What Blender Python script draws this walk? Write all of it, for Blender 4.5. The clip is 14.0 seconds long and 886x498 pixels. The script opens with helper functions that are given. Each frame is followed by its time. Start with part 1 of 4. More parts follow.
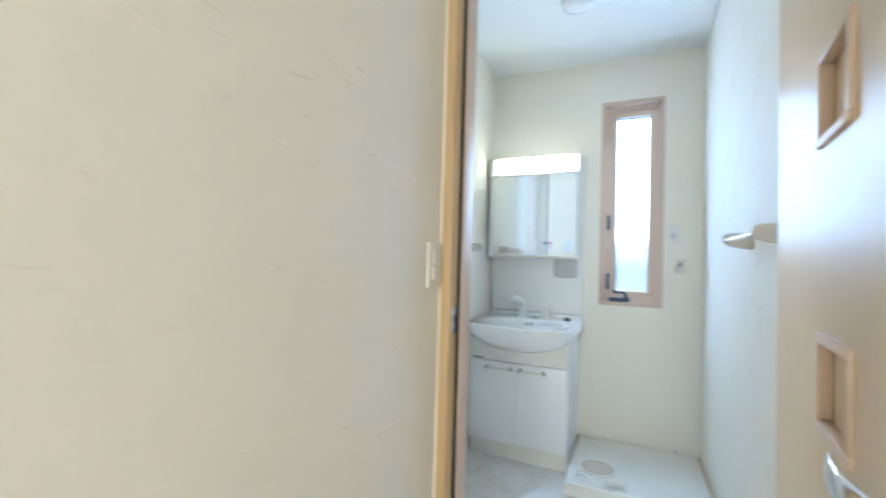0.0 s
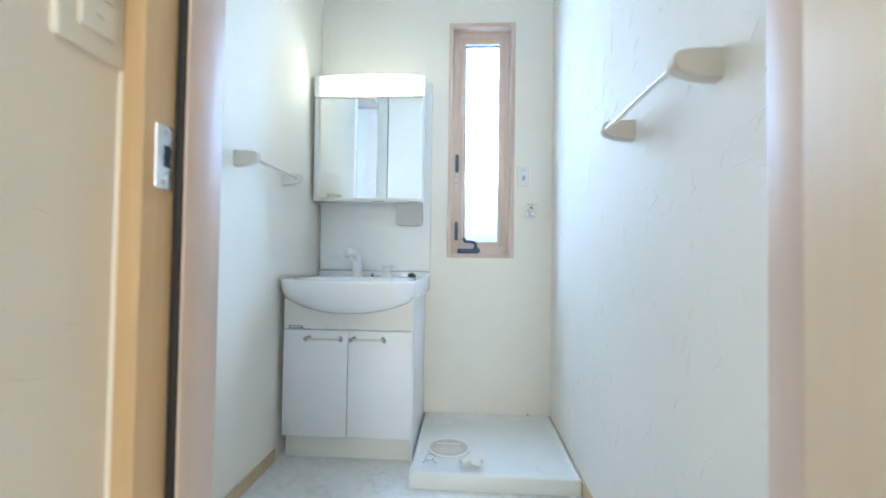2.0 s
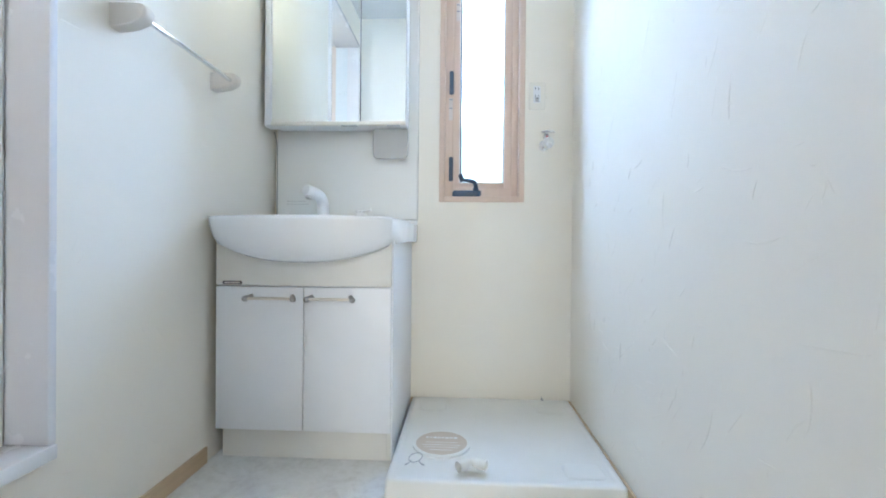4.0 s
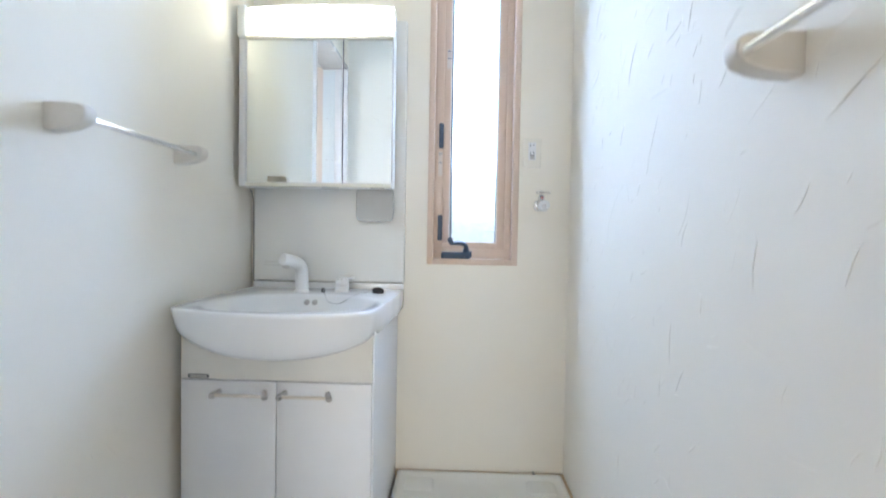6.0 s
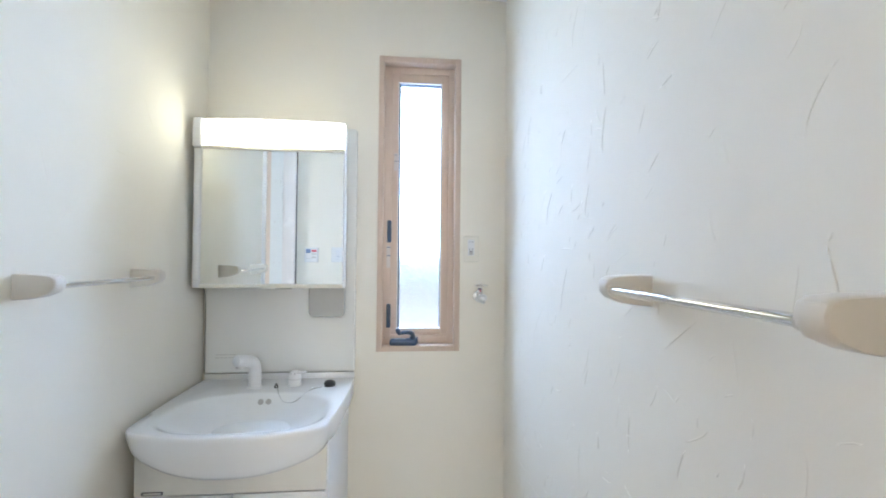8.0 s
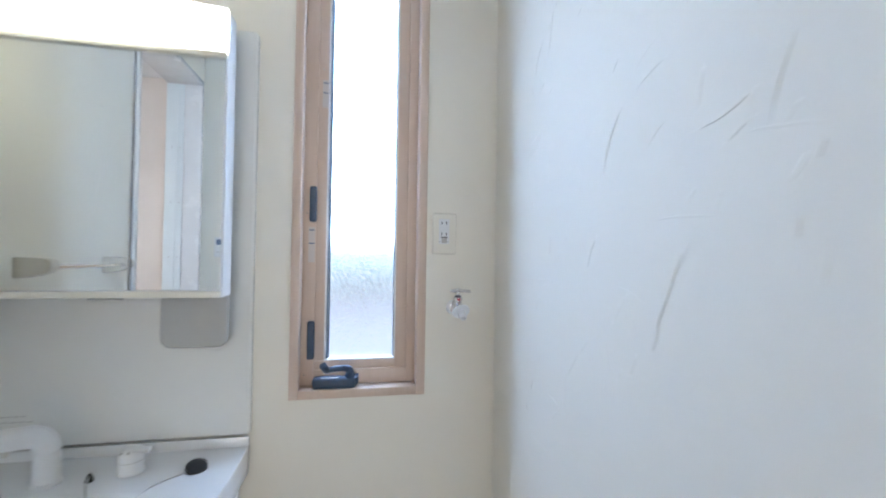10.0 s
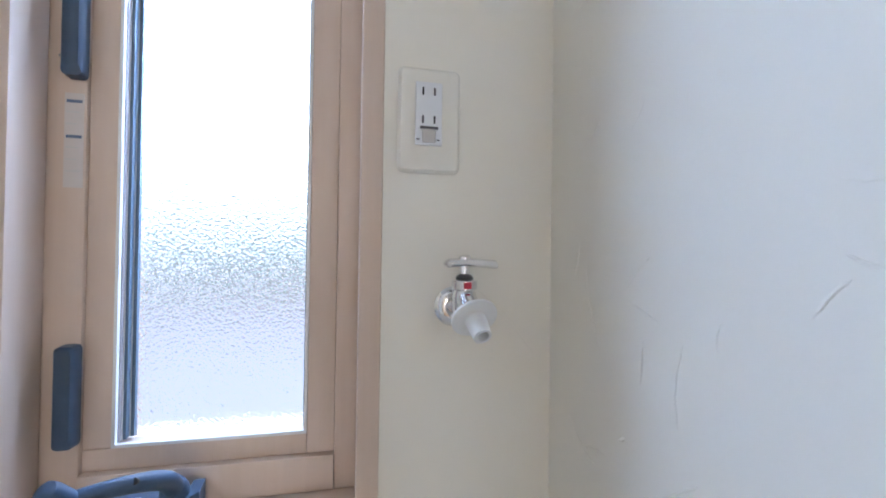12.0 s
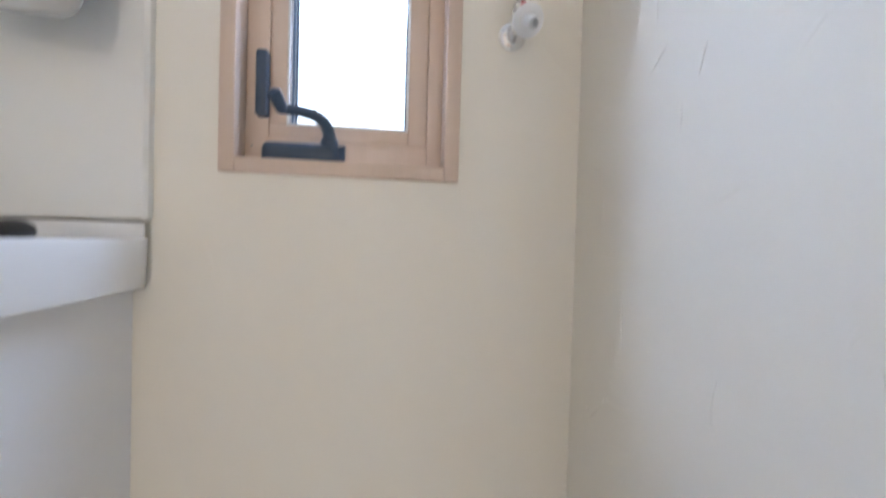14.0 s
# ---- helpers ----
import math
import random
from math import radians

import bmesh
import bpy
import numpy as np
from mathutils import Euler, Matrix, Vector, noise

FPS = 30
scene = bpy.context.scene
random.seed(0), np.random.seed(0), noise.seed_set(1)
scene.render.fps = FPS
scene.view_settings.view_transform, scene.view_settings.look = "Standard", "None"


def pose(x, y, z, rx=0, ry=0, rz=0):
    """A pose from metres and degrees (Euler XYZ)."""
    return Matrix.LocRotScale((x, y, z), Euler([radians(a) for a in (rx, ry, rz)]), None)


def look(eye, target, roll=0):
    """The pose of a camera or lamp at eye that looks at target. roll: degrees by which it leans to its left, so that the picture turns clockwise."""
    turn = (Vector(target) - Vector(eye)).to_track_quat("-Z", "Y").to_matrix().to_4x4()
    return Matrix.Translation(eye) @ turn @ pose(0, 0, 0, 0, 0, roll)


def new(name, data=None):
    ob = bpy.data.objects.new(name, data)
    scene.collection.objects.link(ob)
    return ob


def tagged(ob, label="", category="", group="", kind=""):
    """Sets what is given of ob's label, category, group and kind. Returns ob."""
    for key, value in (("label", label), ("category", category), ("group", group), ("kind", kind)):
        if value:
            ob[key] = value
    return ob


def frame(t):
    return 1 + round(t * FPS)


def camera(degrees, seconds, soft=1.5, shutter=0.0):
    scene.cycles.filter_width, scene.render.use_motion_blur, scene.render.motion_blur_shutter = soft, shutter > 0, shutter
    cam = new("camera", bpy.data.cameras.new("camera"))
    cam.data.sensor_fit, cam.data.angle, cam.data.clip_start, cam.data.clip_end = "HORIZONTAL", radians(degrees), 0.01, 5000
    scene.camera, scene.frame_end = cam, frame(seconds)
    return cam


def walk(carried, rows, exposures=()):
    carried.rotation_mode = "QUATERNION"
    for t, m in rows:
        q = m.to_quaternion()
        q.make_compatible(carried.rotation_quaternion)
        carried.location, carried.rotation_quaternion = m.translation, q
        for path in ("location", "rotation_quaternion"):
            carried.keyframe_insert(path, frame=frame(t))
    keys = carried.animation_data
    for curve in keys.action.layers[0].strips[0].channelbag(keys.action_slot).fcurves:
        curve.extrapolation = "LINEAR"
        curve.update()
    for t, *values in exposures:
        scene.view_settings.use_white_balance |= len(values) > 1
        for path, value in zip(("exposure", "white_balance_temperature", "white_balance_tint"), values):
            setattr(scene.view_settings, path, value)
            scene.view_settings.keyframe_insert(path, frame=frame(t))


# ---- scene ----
EXPOSURES = [(0, 0.14, 5560, 4), (1.0, 0.25, 5520, 4), (1.5, 0.28, 5470, 4), (3, 0.34, 5560, 6), (5.5, 0.26, 5900, 12), (7.5, 0.03, 6100, 11), (8.2, 0.06, 6120, 12), (10.5, -0.33, 5880, 13), (12.5, -0.36, 6180, 17), (14, -0.15, 6470, 18)]
HALL_POWER, WINDOW_POWER, BATH_POWER, LAMP, SKY = 52, 145, 30, 8.2, 3.4
SIDE_POWER = 20
LEAF_TURN, NICHE, HANDLE = 6.8, (0.376, 0.532), 0.770
# ---- camera ----
cam = camera(93.8, 14.0, soft=1.8, shutter=0.5)
PATH = [
    (0, (1.028, -3.252, 1.330), (0.194, -1.435, 1.376), 1.6),
    (0.5, (0.980, -3.162, 1.317), (0.627, -1.194, 1.364), 0.8),
    (1, (0.990, -2.977, 1.230), (0.813, -0.985, 1.278), 0.8),
    (1.5, (0.973, -2.808, 1.119), (0.841, -0.813, 1.162), 0.8),
    (2, (0.930, -2.601, 1.018), (0.814, -0.605, 1.065), 0.8),
    (2.5, (0.912, -2.392, 0.936), (0.808, -0.395, 0.987), 0.6),
    (3, (0.922, -2.216, 0.806), (0.823, -0.219, 0.854), 0.5),
    (3.2, (0.922, -2.169, 0.806), (0.830, -0.172, 0.823), 0.4),
    (4.2, (0.925, -2.020, 0.806), (0.826, -0.022, 0.780), 0.6),
    (5.3, (0.930, -1.905, 0.877), (0.818, 0.080, 0.680), 0.7),
    (5.5, (0.905, -1.891, 0.933), (0.831, 0.105, 0.837), 0.7),
    (6, (0.942, -1.917, 1.146), (0.874, 0.081, 1.095), 1.0),
    (6.5, (0.934, -1.966, 1.287), (0.905, 0.034, 1.296), 0.7),
    (7, (0.943, -2.025, 1.414), (0.966, -0.025, 1.445), 0.6),
    (7.5, (0.933, -2.085, 1.479), (1.027, -0.088, 1.519), 0.6),
    (8, (0.941, -2.096, 1.498), (1.123, -0.105, 1.538), 0.5),
    (8.2, (0.952, -2.081, 1.502), (1.165, -0.093, 1.542), 0.6),
    (10.3, (1.044, -1.124, 1.445), (1.446, 0.835, 1.486), 0.9),
    (10.5, (1.073, -0.980, 1.425), (1.481, 0.977, 1.487), 0.9),
    (11, (1.143, -0.689, 1.405), (1.543, 1.271, 1.442), 0.8),
    (11.5, (1.173, -0.564, 1.386), (1.594, 1.391, 1.413), 0.8),
    (12, (1.178, -0.529, 1.370), (1.621, 1.422, 1.394), 0.8),
    (12.5, (1.154, -0.556, 1.329), (1.583, 1.398, 1.352), 0.9),
    (13, (1.113, -0.627, 1.245), (1.545, 1.326, 1.263), 0.9),
    (13.5, (1.079, -0.698, 1.100), (1.478, 1.261, 1.131), 0.9),
    (14, (1.088, -0.760, 0.917), (1.365, 1.221, 0.880), 1.6),
]
walk(cam, [(t, look(eye, aim, roll)) for t, eye, aim, roll in PATH], EXPOSURES)
# ---- world and large lights ----
world = bpy.data.worlds.new("world")
scene.world = world
world.use_nodes = True
sky = world.node_tree.nodes.new("ShaderNodeTexSky")
sky.sky_type, sky.sun_disc = "NISHITA", False
sky.sun_elevation, sky.sun_rotation = radians(38), radians(150)
world.node_tree.links.new(sky.outputs[0], world.node_tree.nodes["Background"].inputs[0])
world.node_tree.nodes["Background"].inputs[1].default_value = 0.10


def area_lamp(name, m, sx, sy, power, colour):
    data = bpy.data.lights.new(name, "AREA")
    data.shape, data.size, data.size_y, data.energy, data.color = "RECTANGLE", sx, sy, power, colour
    ob = new(name, data)
    ob.matrix_world = m
    return ob


# added warm fill lamp, out of view, in an assumed opening of the hall's end wall
area_lamp("hall_fill", look((1.03, -6.99, 1.45), (1.03, 0, 1.45)), 0.9, 1.9, HALL_POWER, (1.0, 0.93, 0.80))
# second added fill lamp, unseen behind the open door, brightening from the side
area_lamp("side_fill", look((1.57, -5.1, 1.45), (0.0, -5.1, 1.45)), 1.9, 1.5, SIDE_POWER, (1.0, 0.965, 0.91))

# sky light outside the tall window and outside the bathroom window
area_lamp("window_daylight", look((1.0, 0.36, 2.29), (1.0, -2, 2.29)), 1.2, 1.54, WINDOW_POWER, (0.57, 0.80, 1.19))
area_lamp("bath_daylight", look((-1.66, -0.535, 1.80), (0, -0.535, 1.80)), 0.85, 0.6, BATH_POWER, (0.92, 0.96, 1.0))


# ---- materials ----
def material(name, colour, rough=0.5, metal=0.0, build=None, **sockets):
    m = bpy.data.materials.new(name)
    m.use_nodes = True
    bsdf = m.node_tree.nodes["Principled BSDF"]
    bsdf.inputs["Base Color"].default_value = (*colour, 1)
    bsdf.inputs["Roughness"].default_value = rough
    bsdf.inputs["Metallic"].default_value = metal
    for key, value in sockets.items():
        bsdf.inputs[key.replace("_", " ")].default_value = value
    if build:
        build(m.node_tree, bsdf)
    return m


def add(tree, kind, links=(), **values):
    n = tree.nodes.new(kind)
    for key, value in values.items():
        if key in n.inputs:
            n.inputs[key].default_value = value
    for socket, source in links:
        tree.links.new(source, n.inputs[socket])
    return n


def coords(tree, scale=(1, 1, 1)):
    tc = tree.nodes.new("ShaderNodeTexCoord")
    mp = add(tree, "ShaderNodeMapping", [("Vector", tc.outputs["Object"])])
    mp.inputs["Scale"].default_value = scale
    return mp.outputs[0]


def ramp(tree, source, *stops):
    r = tree.nodes.new("ShaderNodeValToRGB")
    tree.links.new(source, r.inputs[0])
    while len(r.color_ramp.elements) < len(stops):
        r.color_ramp.elements.new(0.5)
    for e, (p, c) in zip(r.color_ramp.elements, stops):
        e.position, e.color = p, (*c, 1) if len(c) == 3 else c
    return r.outputs[0]


def grey(v):
    return (v, v, v)


def math_node(tree, op, a, b=None):
    n = tree.nodes.new("ShaderNodeMath")
    n.operation = op
    for i, v in enumerate((a, b)):
        if v is None:
            continue
        if isinstance(v, (int, float)):
            n.inputs[i].default_value = v
        else:
            tree.links.new(v, n.inputs[i])
    return n.outputs[0]


def bump(tree, bsdf, height, strength, distance):
    b = add(tree, "ShaderNodeBump", [("Height", height)], Strength=strength, Distance=distance)
    tree.links.new(b.outputs[0], bsdf.inputs["Normal"])


def mottled(scale, low, high, rough=None, bumpy=0.0, stretch=(1, 1, 1)):
    """Soft two-scale variation of the base colour, with an optional fine relief."""
    def build(tree, bsdf):
        v = coords(tree, stretch)
        n = add(tree, "ShaderNodeTexNoise", [("Vector", v)], Scale=scale, Detail=6.0, Roughness=0.6)
        tree.links.new(ramp(tree, n.outputs["Fac"], (0.3, low), (0.7, high)), bsdf.inputs["Base Color"])
        if rough:
            tree.links.new(ramp(tree, n.outputs["Fac"], (0.3, grey(rough[0])), (0.7, grey(rough[1]))), bsdf.inputs["Roughness"])
        if bumpy:
            f = add(tree, "ShaderNodeTexNoise", [("Vector", v)], Scale=scale * 14, Detail=3.0)
            bump(tree, bsdf, f.outputs["Fac"], bumpy, 0.001)
    return build


def plaster(tree, bsdf):
    """Trowelled plaster-look wall covering: short raised strokes on a fine, uneven ground."""
    v = coords(tree)
    warp = add(tree, "ShaderNodeTexNoise", [("Vector", v)], Scale=3.0, Detail=2.0)
    shift = add(tree, "ShaderNodeVectorMath", [(0, warp.outputs["Color"])])
    shift.operation = "SCALE"
    shift.inputs["Scale"].default_value = 0.22
    w = add(tree, "ShaderNodeVectorMath", [(0, v), (1, shift.outputs[0])])
    fine = add(tree, "ShaderNodeTexNoise", [("Vector", v)], Scale=170.0, Detail=4.0)
    soft = add(tree, "ShaderNodeTexNoise", [("Vector", w.outputs[0])], Scale=13.0, Detail=3.0)
    speck = add(tree, "ShaderNodeTexNoise", [("Vector", v)], Scale=55.0, Detail=5.0, Roughness=0.7)
    h = math_node(tree, "ADD", math_node(tree, "MULTIPLY", speck.outputs["Fac"], 0.16), math_node(tree, "MULTIPLY", fine.outputs["Fac"], 0.08))
    h = math_node(tree, "ADD", h, math_node(tree, "MULTIPLY", soft.outputs["Fac"], 0.30))
    bump(tree, bsdf, h, 0.5, 0.0016)
    tint = add(tree, "ShaderNodeTexNoise", [("Vector", v)], Scale=1.7, Detail=5.0)
    tree.links.new(ramp(tree, tint.outputs["Fac"], (0.3, (0.880, 0.827, 0.718)), (0.7, (0.900, 0.852, 0.748))), bsdf.inputs["Base Color"])


def grain(low, high, axis, gloss, relief=0.06):
    """Printed wood grain, long along one axis."""
    def build(tree, bsdf):
        stretch = [26, 26, 26]
        stretch[axis] = 1.3
        v = coords(tree, stretch)
        n = add(tree, "ShaderNodeTexNoise", [("Vector", v)], Scale=2.2, Detail=7.0, Roughness=0.62, Distortion=0.4)
        big = add(tree, "ShaderNodeTexNoise", [("Vector", coords(tree, (3, 3, 3)))], Scale=0.8, Detail=3.0)
        mix = math_node(tree, "ADD", math_node(tree, "MULTIPLY", n.outputs["Fac"], 0.7), math_node(tree, "MULTIPLY", big.outputs["Fac"], 0.3))
        tree.links.new(ramp(tree, mix, (0.32, low), (0.68, high)), bsdf.inputs["Base Color"])
        tree.links.new(ramp(tree, n.outputs["Fac"], (0.3, grey(gloss - 0.02)), (0.7, grey(gloss + 0.03))), bsdf.inputs["Roughness"])
        bump(tree, bsdf, n.outputs["Fac"], relief, 0.0005)
    return build


def pattern_glass(tree, bsdf):
    v = coords(tree, (1, 1, 1))
    vo = add(tree, "ShaderNodeTexVoronoi", [("Vector", v)], Scale=300.0)
    vo.feature = "SMOOTH_F1"
    n = add(tree, "ShaderNodeTexNoise", [("Vector", v)], Scale=230.0, Detail=3.0)
    bump(tree, bsdf, math_node(tree, "ADD", vo.outputs["Distance"], n.outputs["Fac"]), 0.5, 0.0022)


def floor_vinyl(tree, bsdf):
    v = coords(tree)
    a = add(tree, "ShaderNodeTexNoise", [("Vector", v)], Scale=9.0, Detail=8.0, Roughness=0.65, Distortion=1.2)
    b = add(tree, "ShaderNodeTexNoise", [("Vector", v)], Scale=38.0, Detail=4.0, Roughness=0.6)
    mix = math_node(tree, "ADD", math_node(tree, "MULTIPLY", a.outputs["Fac"], 0.65), math_node(tree, "MULTIPLY", b.outputs["Fac"], 0.35))
    tree.links.new(ramp(tree, mix, (0.36, (0.67, 0.655, 0.61)), (0.5, (0.77, 0.76, 0.72)), (0.66, (0.84, 0.83, 0.80))), bsdf.inputs["Base Color"])
    tree.links.new(ramp(tree, a.outputs["Fac"], (0.3, grey(0.28)), (0.7, grey(0.42))), bsdf.inputs["Roughness"])
    bump(tree, bsdf, b.outputs["Fac"], 0.12, 0.0008)


M = {}
M["wall"] = material("plaster_wallpaper", (0.82, 0.80, 0.73), 0.72, build=plaster)
M["ceiling"] = material("ceiling_paper", (0.82, 0.82, 0.79), 0.85, build=mottled(30, (0.86, 0.865, 0.845), (0.885, 0.89, 0.87), bumpy=0.25))
M["floor"] = material("marbled_vinyl", (0.68, 0.66, 0.62), 0.35, build=floor_vinyl)
M["hall_floor"] = material("hall_floorboards", (0.5, 0.36, 0.22), 0.35, build=grain((0.42, 0.29, 0.17), (0.56, 0.41, 0.26), 1, 0.32))
M["trim"] = material("pale_wood_trim", (0.62, 0.47, 0.36), 0.4, build=grain((0.635, 0.485, 0.375), (0.69, 0.535, 0.42), 2, 0.38))
M["sash"] = material("pale_wood_sash", (0.66, 0.51, 0.40), 0.35, build=grain((0.665, 0.515, 0.405), (0.715, 0.56, 0.45), 2, 0.33))
M["base"] = material("baseboard_wood", (0.60, 0.43, 0.27), 0.4, build=grain((0.60, 0.445, 0.27), (0.69, 0.53, 0.335), 1, 0.38))
M["jamb"] = material("maple_jamb", (0.62, 0.46, 0.30), 0.38, build=grain((0.585, 0.405, 0.21), (0.685, 0.49, 0.275), 2, 0.36))
M["leaf"] = material("maple_door", (0.64, 0.50, 0.34), 0.28, build=grain((0.62, 0.475, 0.305), (0.655, 0.51, 0.335), 2, 0.33, 0.02))
M["white"] = material("white_laminate", (0.78, 0.78, 0.79), 0.33, build=mottled(7, (0.80, 0.80, 0.80), (0.825, 0.825, 0.825), (0.30, 0.38)))
M["cream"] = material("cream_laminate", (0.78, 0.755, 0.69), 0.35, build=mottled(6, (0.76, 0.735, 0.67), (0.80, 0.775, 0.71), (0.32, 0.4)))
M["panel"] = material("splash_panel", (0.86, 0.85, 0.80), 0.22, build=mottled(5, (0.85, 0.84, 0.79), (0.87, 0.86, 0.81), (0.18, 0.27)))
M["ceramic"] = material("white_ceramic", (0.83, 0.83, 0.83), 0.12, build=mottled(5, (0.845, 0.845, 0.835), (0.865, 0.865, 0.855), (0.09, 0.15)), Coat_Weight=0.4, Coat_Roughness=0.06)
M["plastic"] = material("white_plastic", (0.80, 0.80, 0.79), 0.35, build=mottled(12, (0.825, 0.82, 0.80), (0.85, 0.845, 0.825), (0.3, 0.4)))
M["plate"] = material("cream_white_plate", (0.80, 0.775, 0.71), 0.38, build=mottled(12, (0.84, 0.80, 0.705), (0.855, 0.815, 0.72), (0.34, 0.42)))
M["ledge"] = material("cream_plastic", (0.83, 0.79, 0.68), 0.35, build=mottled(14, (0.82, 0.78, 0.67), (0.845, 0.805, 0.695), (0.3, 0.4)))
M["ivory"] = material("ivory_plastic", (0.72, 0.66, 0.57), 0.33, build=mottled(14, (0.70, 0.64, 0.55), (0.74, 0.68, 0.59), (0.28, 0.38)))
M["pan"] = material("cream_pan_plastic", (0.78, 0.765, 0.71), 0.38, build=mottled(6, (0.785, 0.765, 0.69), (0.825, 0.805, 0.74), (0.32, 0.46), 0.1))
M["chrome"] = material("chrome", (0.80, 0.80, 0.80), 0.10, 1.0, build=mottled(20, (0.77, 0.77, 0.775), (0.83, 0.83, 0.83), (0.06, 0.14)))
M["steel"] = material("brushed_steel", (0.62, 0.62, 0.62), 0.28, 1.0, build=mottled(20, (0.58, 0.58, 0.585), (0.66, 0.66, 0.66), (0.22, 0.34)))
M["nickel"] = material("satin_nickel", (0.50, 0.48, 0.46), 0.4, 0.85, build=mottled(20, (0.47, 0.455, 0.435), (0.53, 0.51, 0.49), (0.35, 0.45)))
M["mirror"] = material("silvered_mirror", (0.86, 0.88, 0.86), 0.012, 1.0)
M["navy"] = material("dark_blue_plastic", (0.04, 0.065, 0.105), 0.42, build=mottled(40, (0.040, 0.068, 0.112), (0.052, 0.086, 0.140), (0.38, 0.48), 0.2))
M["gasket"] = material("slate_gasket", (0.11, 0.17, 0.23), 0.45, build=mottled(30, (0.10, 0.155, 0.215), (0.125, 0.185, 0.245)))
M["alu"] = material("pale_aluminium", (0.73, 0.77, 0.765), 0.38, 0.1, build=mottled(9, (0.72, 0.76, 0.755), (0.76, 0.80, 0.795), (0.34, 0.42)))
M["bath_wall"] = material("peach_bath_panel", (0.76, 0.63, 0.52), 0.22, build=mottled(4, (0.76, 0.665, 0.58), (0.80, 0.705, 0.62), (0.18, 0.26)))
M["bath_white"] = material("bath_white", (0.80, 0.78, 0.76), 0.25, build=mottled(6, (0.78, 0.76, 0.74), (0.82, 0.80, 0.78), (0.2, 0.3)))
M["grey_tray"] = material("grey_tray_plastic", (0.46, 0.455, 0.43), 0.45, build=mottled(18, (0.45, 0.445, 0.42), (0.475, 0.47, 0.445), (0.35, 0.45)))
M["sticker"] = material("beige_sticker", (0.60, 0.50, 0.38), 0.45, build=mottled(25, (0.58, 0.48, 0.36), (0.62, 0.52, 0.40)))
M["paper"] = material("white_print", (0.80, 0.79, 0.76), 0.5, build=mottled(30, (0.78, 0.77, 0.74), (0.82, 0.81, 0.78)))
M["film"] = material("clear_film_label", (0.68, 0.61, 0.56), 0.3, build=mottled(30, (0.67, 0.60, 0.55), (0.70, 0.63, 0.58)))
# dark print, and the shade painted between the mirror doors
M["ink_and_gap"] = material("dark_print_and_gap", (0.10, 0.10, 0.11), 0.5)
M["faint"] = material("faint_print", (0.62, 0.60, 0.56), 0.5)
M["blueprint"] = material("blue_print", (0.12, 0.17, 0.26), 0.5)
M["red"] = material("red_mark", (0.55, 0.03, 0.06), 0.35)
M["gunmetal"] = material("dark_packing", (0.10, 0.10, 0.105), 0.35, 0.6)
M["seam"] = material("grey_seam", (0.30, 0.29, 0.27), 0.6)
M["bronze"] = material("grey_brown_strip", (0.34, 0.30, 0.30), 0.5, build=mottled(25, (0.32, 0.28, 0.28), (0.36, 0.32, 0.32)))
M["black"] = material("black_rubber", (0.018, 0.018, 0.018), 0.5)
M["dark_hole"] = material("dark_slot", (0.02, 0.02, 0.022), 0.7)
M["glass"] = material("pattern_glass", (0.97, 0.985, 0.99), 0.13, build=pattern_glass, Transmission_Weight=1.0, IOR=1.45)
M["lamp"] = material("lit_diffuser", (0.9, 0.9, 0.88), 0.4)
lamp_bsdf = M["lamp"].node_tree.nodes["Principled BSDF"]
lamp_bsdf.inputs["Emission Color"].default_value = (1.0, 0.975, 0.76, 1)
lamp_bsdf.inputs["Emission Strength"].default_value = LAMP


def outdoor(tree, bsdf):
    """Bright overcast sky over a pale garden seen beyond the panes."""
    tc = tree.nodes.new("ShaderNodeNewGeometry")
    sep = add(tree, "ShaderNodeSeparateXYZ", [(0, tc.outputs["Position"])])
    n = add(tree, "ShaderNodeTexNoise", [("Vector", tc.outputs["Position"])], Scale=2.2, Detail=5.0)
    z = math_node(tree, "ADD", sep.outputs["Z"], math_node(tree, "MULTIPLY", n.outputs["Fac"], 0.5))
    zz = math_node(tree, "MULTIPLY", z, 0.2)
    col = ramp(tree, zz, (0.20, (0.70, 0.80, 0.96)), (0.265, (0.72, 0.72, 0.80)), (0.31, (0.44, 0.62, 0.60)), (0.345, (0.54, 0.77, 0.82)), (0.39, (0.74, 0.88, 1.0)))
    power = ramp(tree, zz, (0.20, grey(0.42)), (0.265, grey(0.30)), (0.31, grey(0.23)), (0.345, grey(0.36)), (0.38, grey(0.75)), (0.41, grey(1)))
    tree.links.new(col, bsdf.inputs["Emission Color"])
    tree.links.new(math_node(tree, "MULTIPLY", power, SKY), bsdf.inputs["Emission Strength"])


M["outdoor"] = material("outdoor_brightness", (0.0, 0.0, 0.0), 1.0, build=outdoor)


# ---- mesh helpers ----
def link(name, bm, mat, parent=None, label="", smooth=0):
    me = bpy.data.meshes.new(name)
    bmesh.ops.recalc_face_normals(bm, faces=bm.faces)
    if smooth:
        for f in bm.faces:
            f.smooth = True
        for e in bm.edges:
            if len(e.link_faces) == 2 and e.calc_face_angle(0) > radians(smooth):
                e.smooth = False
    bm.to_mesh(me)
    bm.free()
    me.materials.append(mat)
    ob = new(name, me)
    if parent:
        ob.parent = parent
        if not parent.parent:
            ob.matrix_parent_inverse = parent.matrix_basis.inverted()
    if label:
        ob["label"] = label
    return ob


def part(name, bm, mat, parent, label="", smooth=0):
    return link(name, bm, mat, parent, label, smooth)


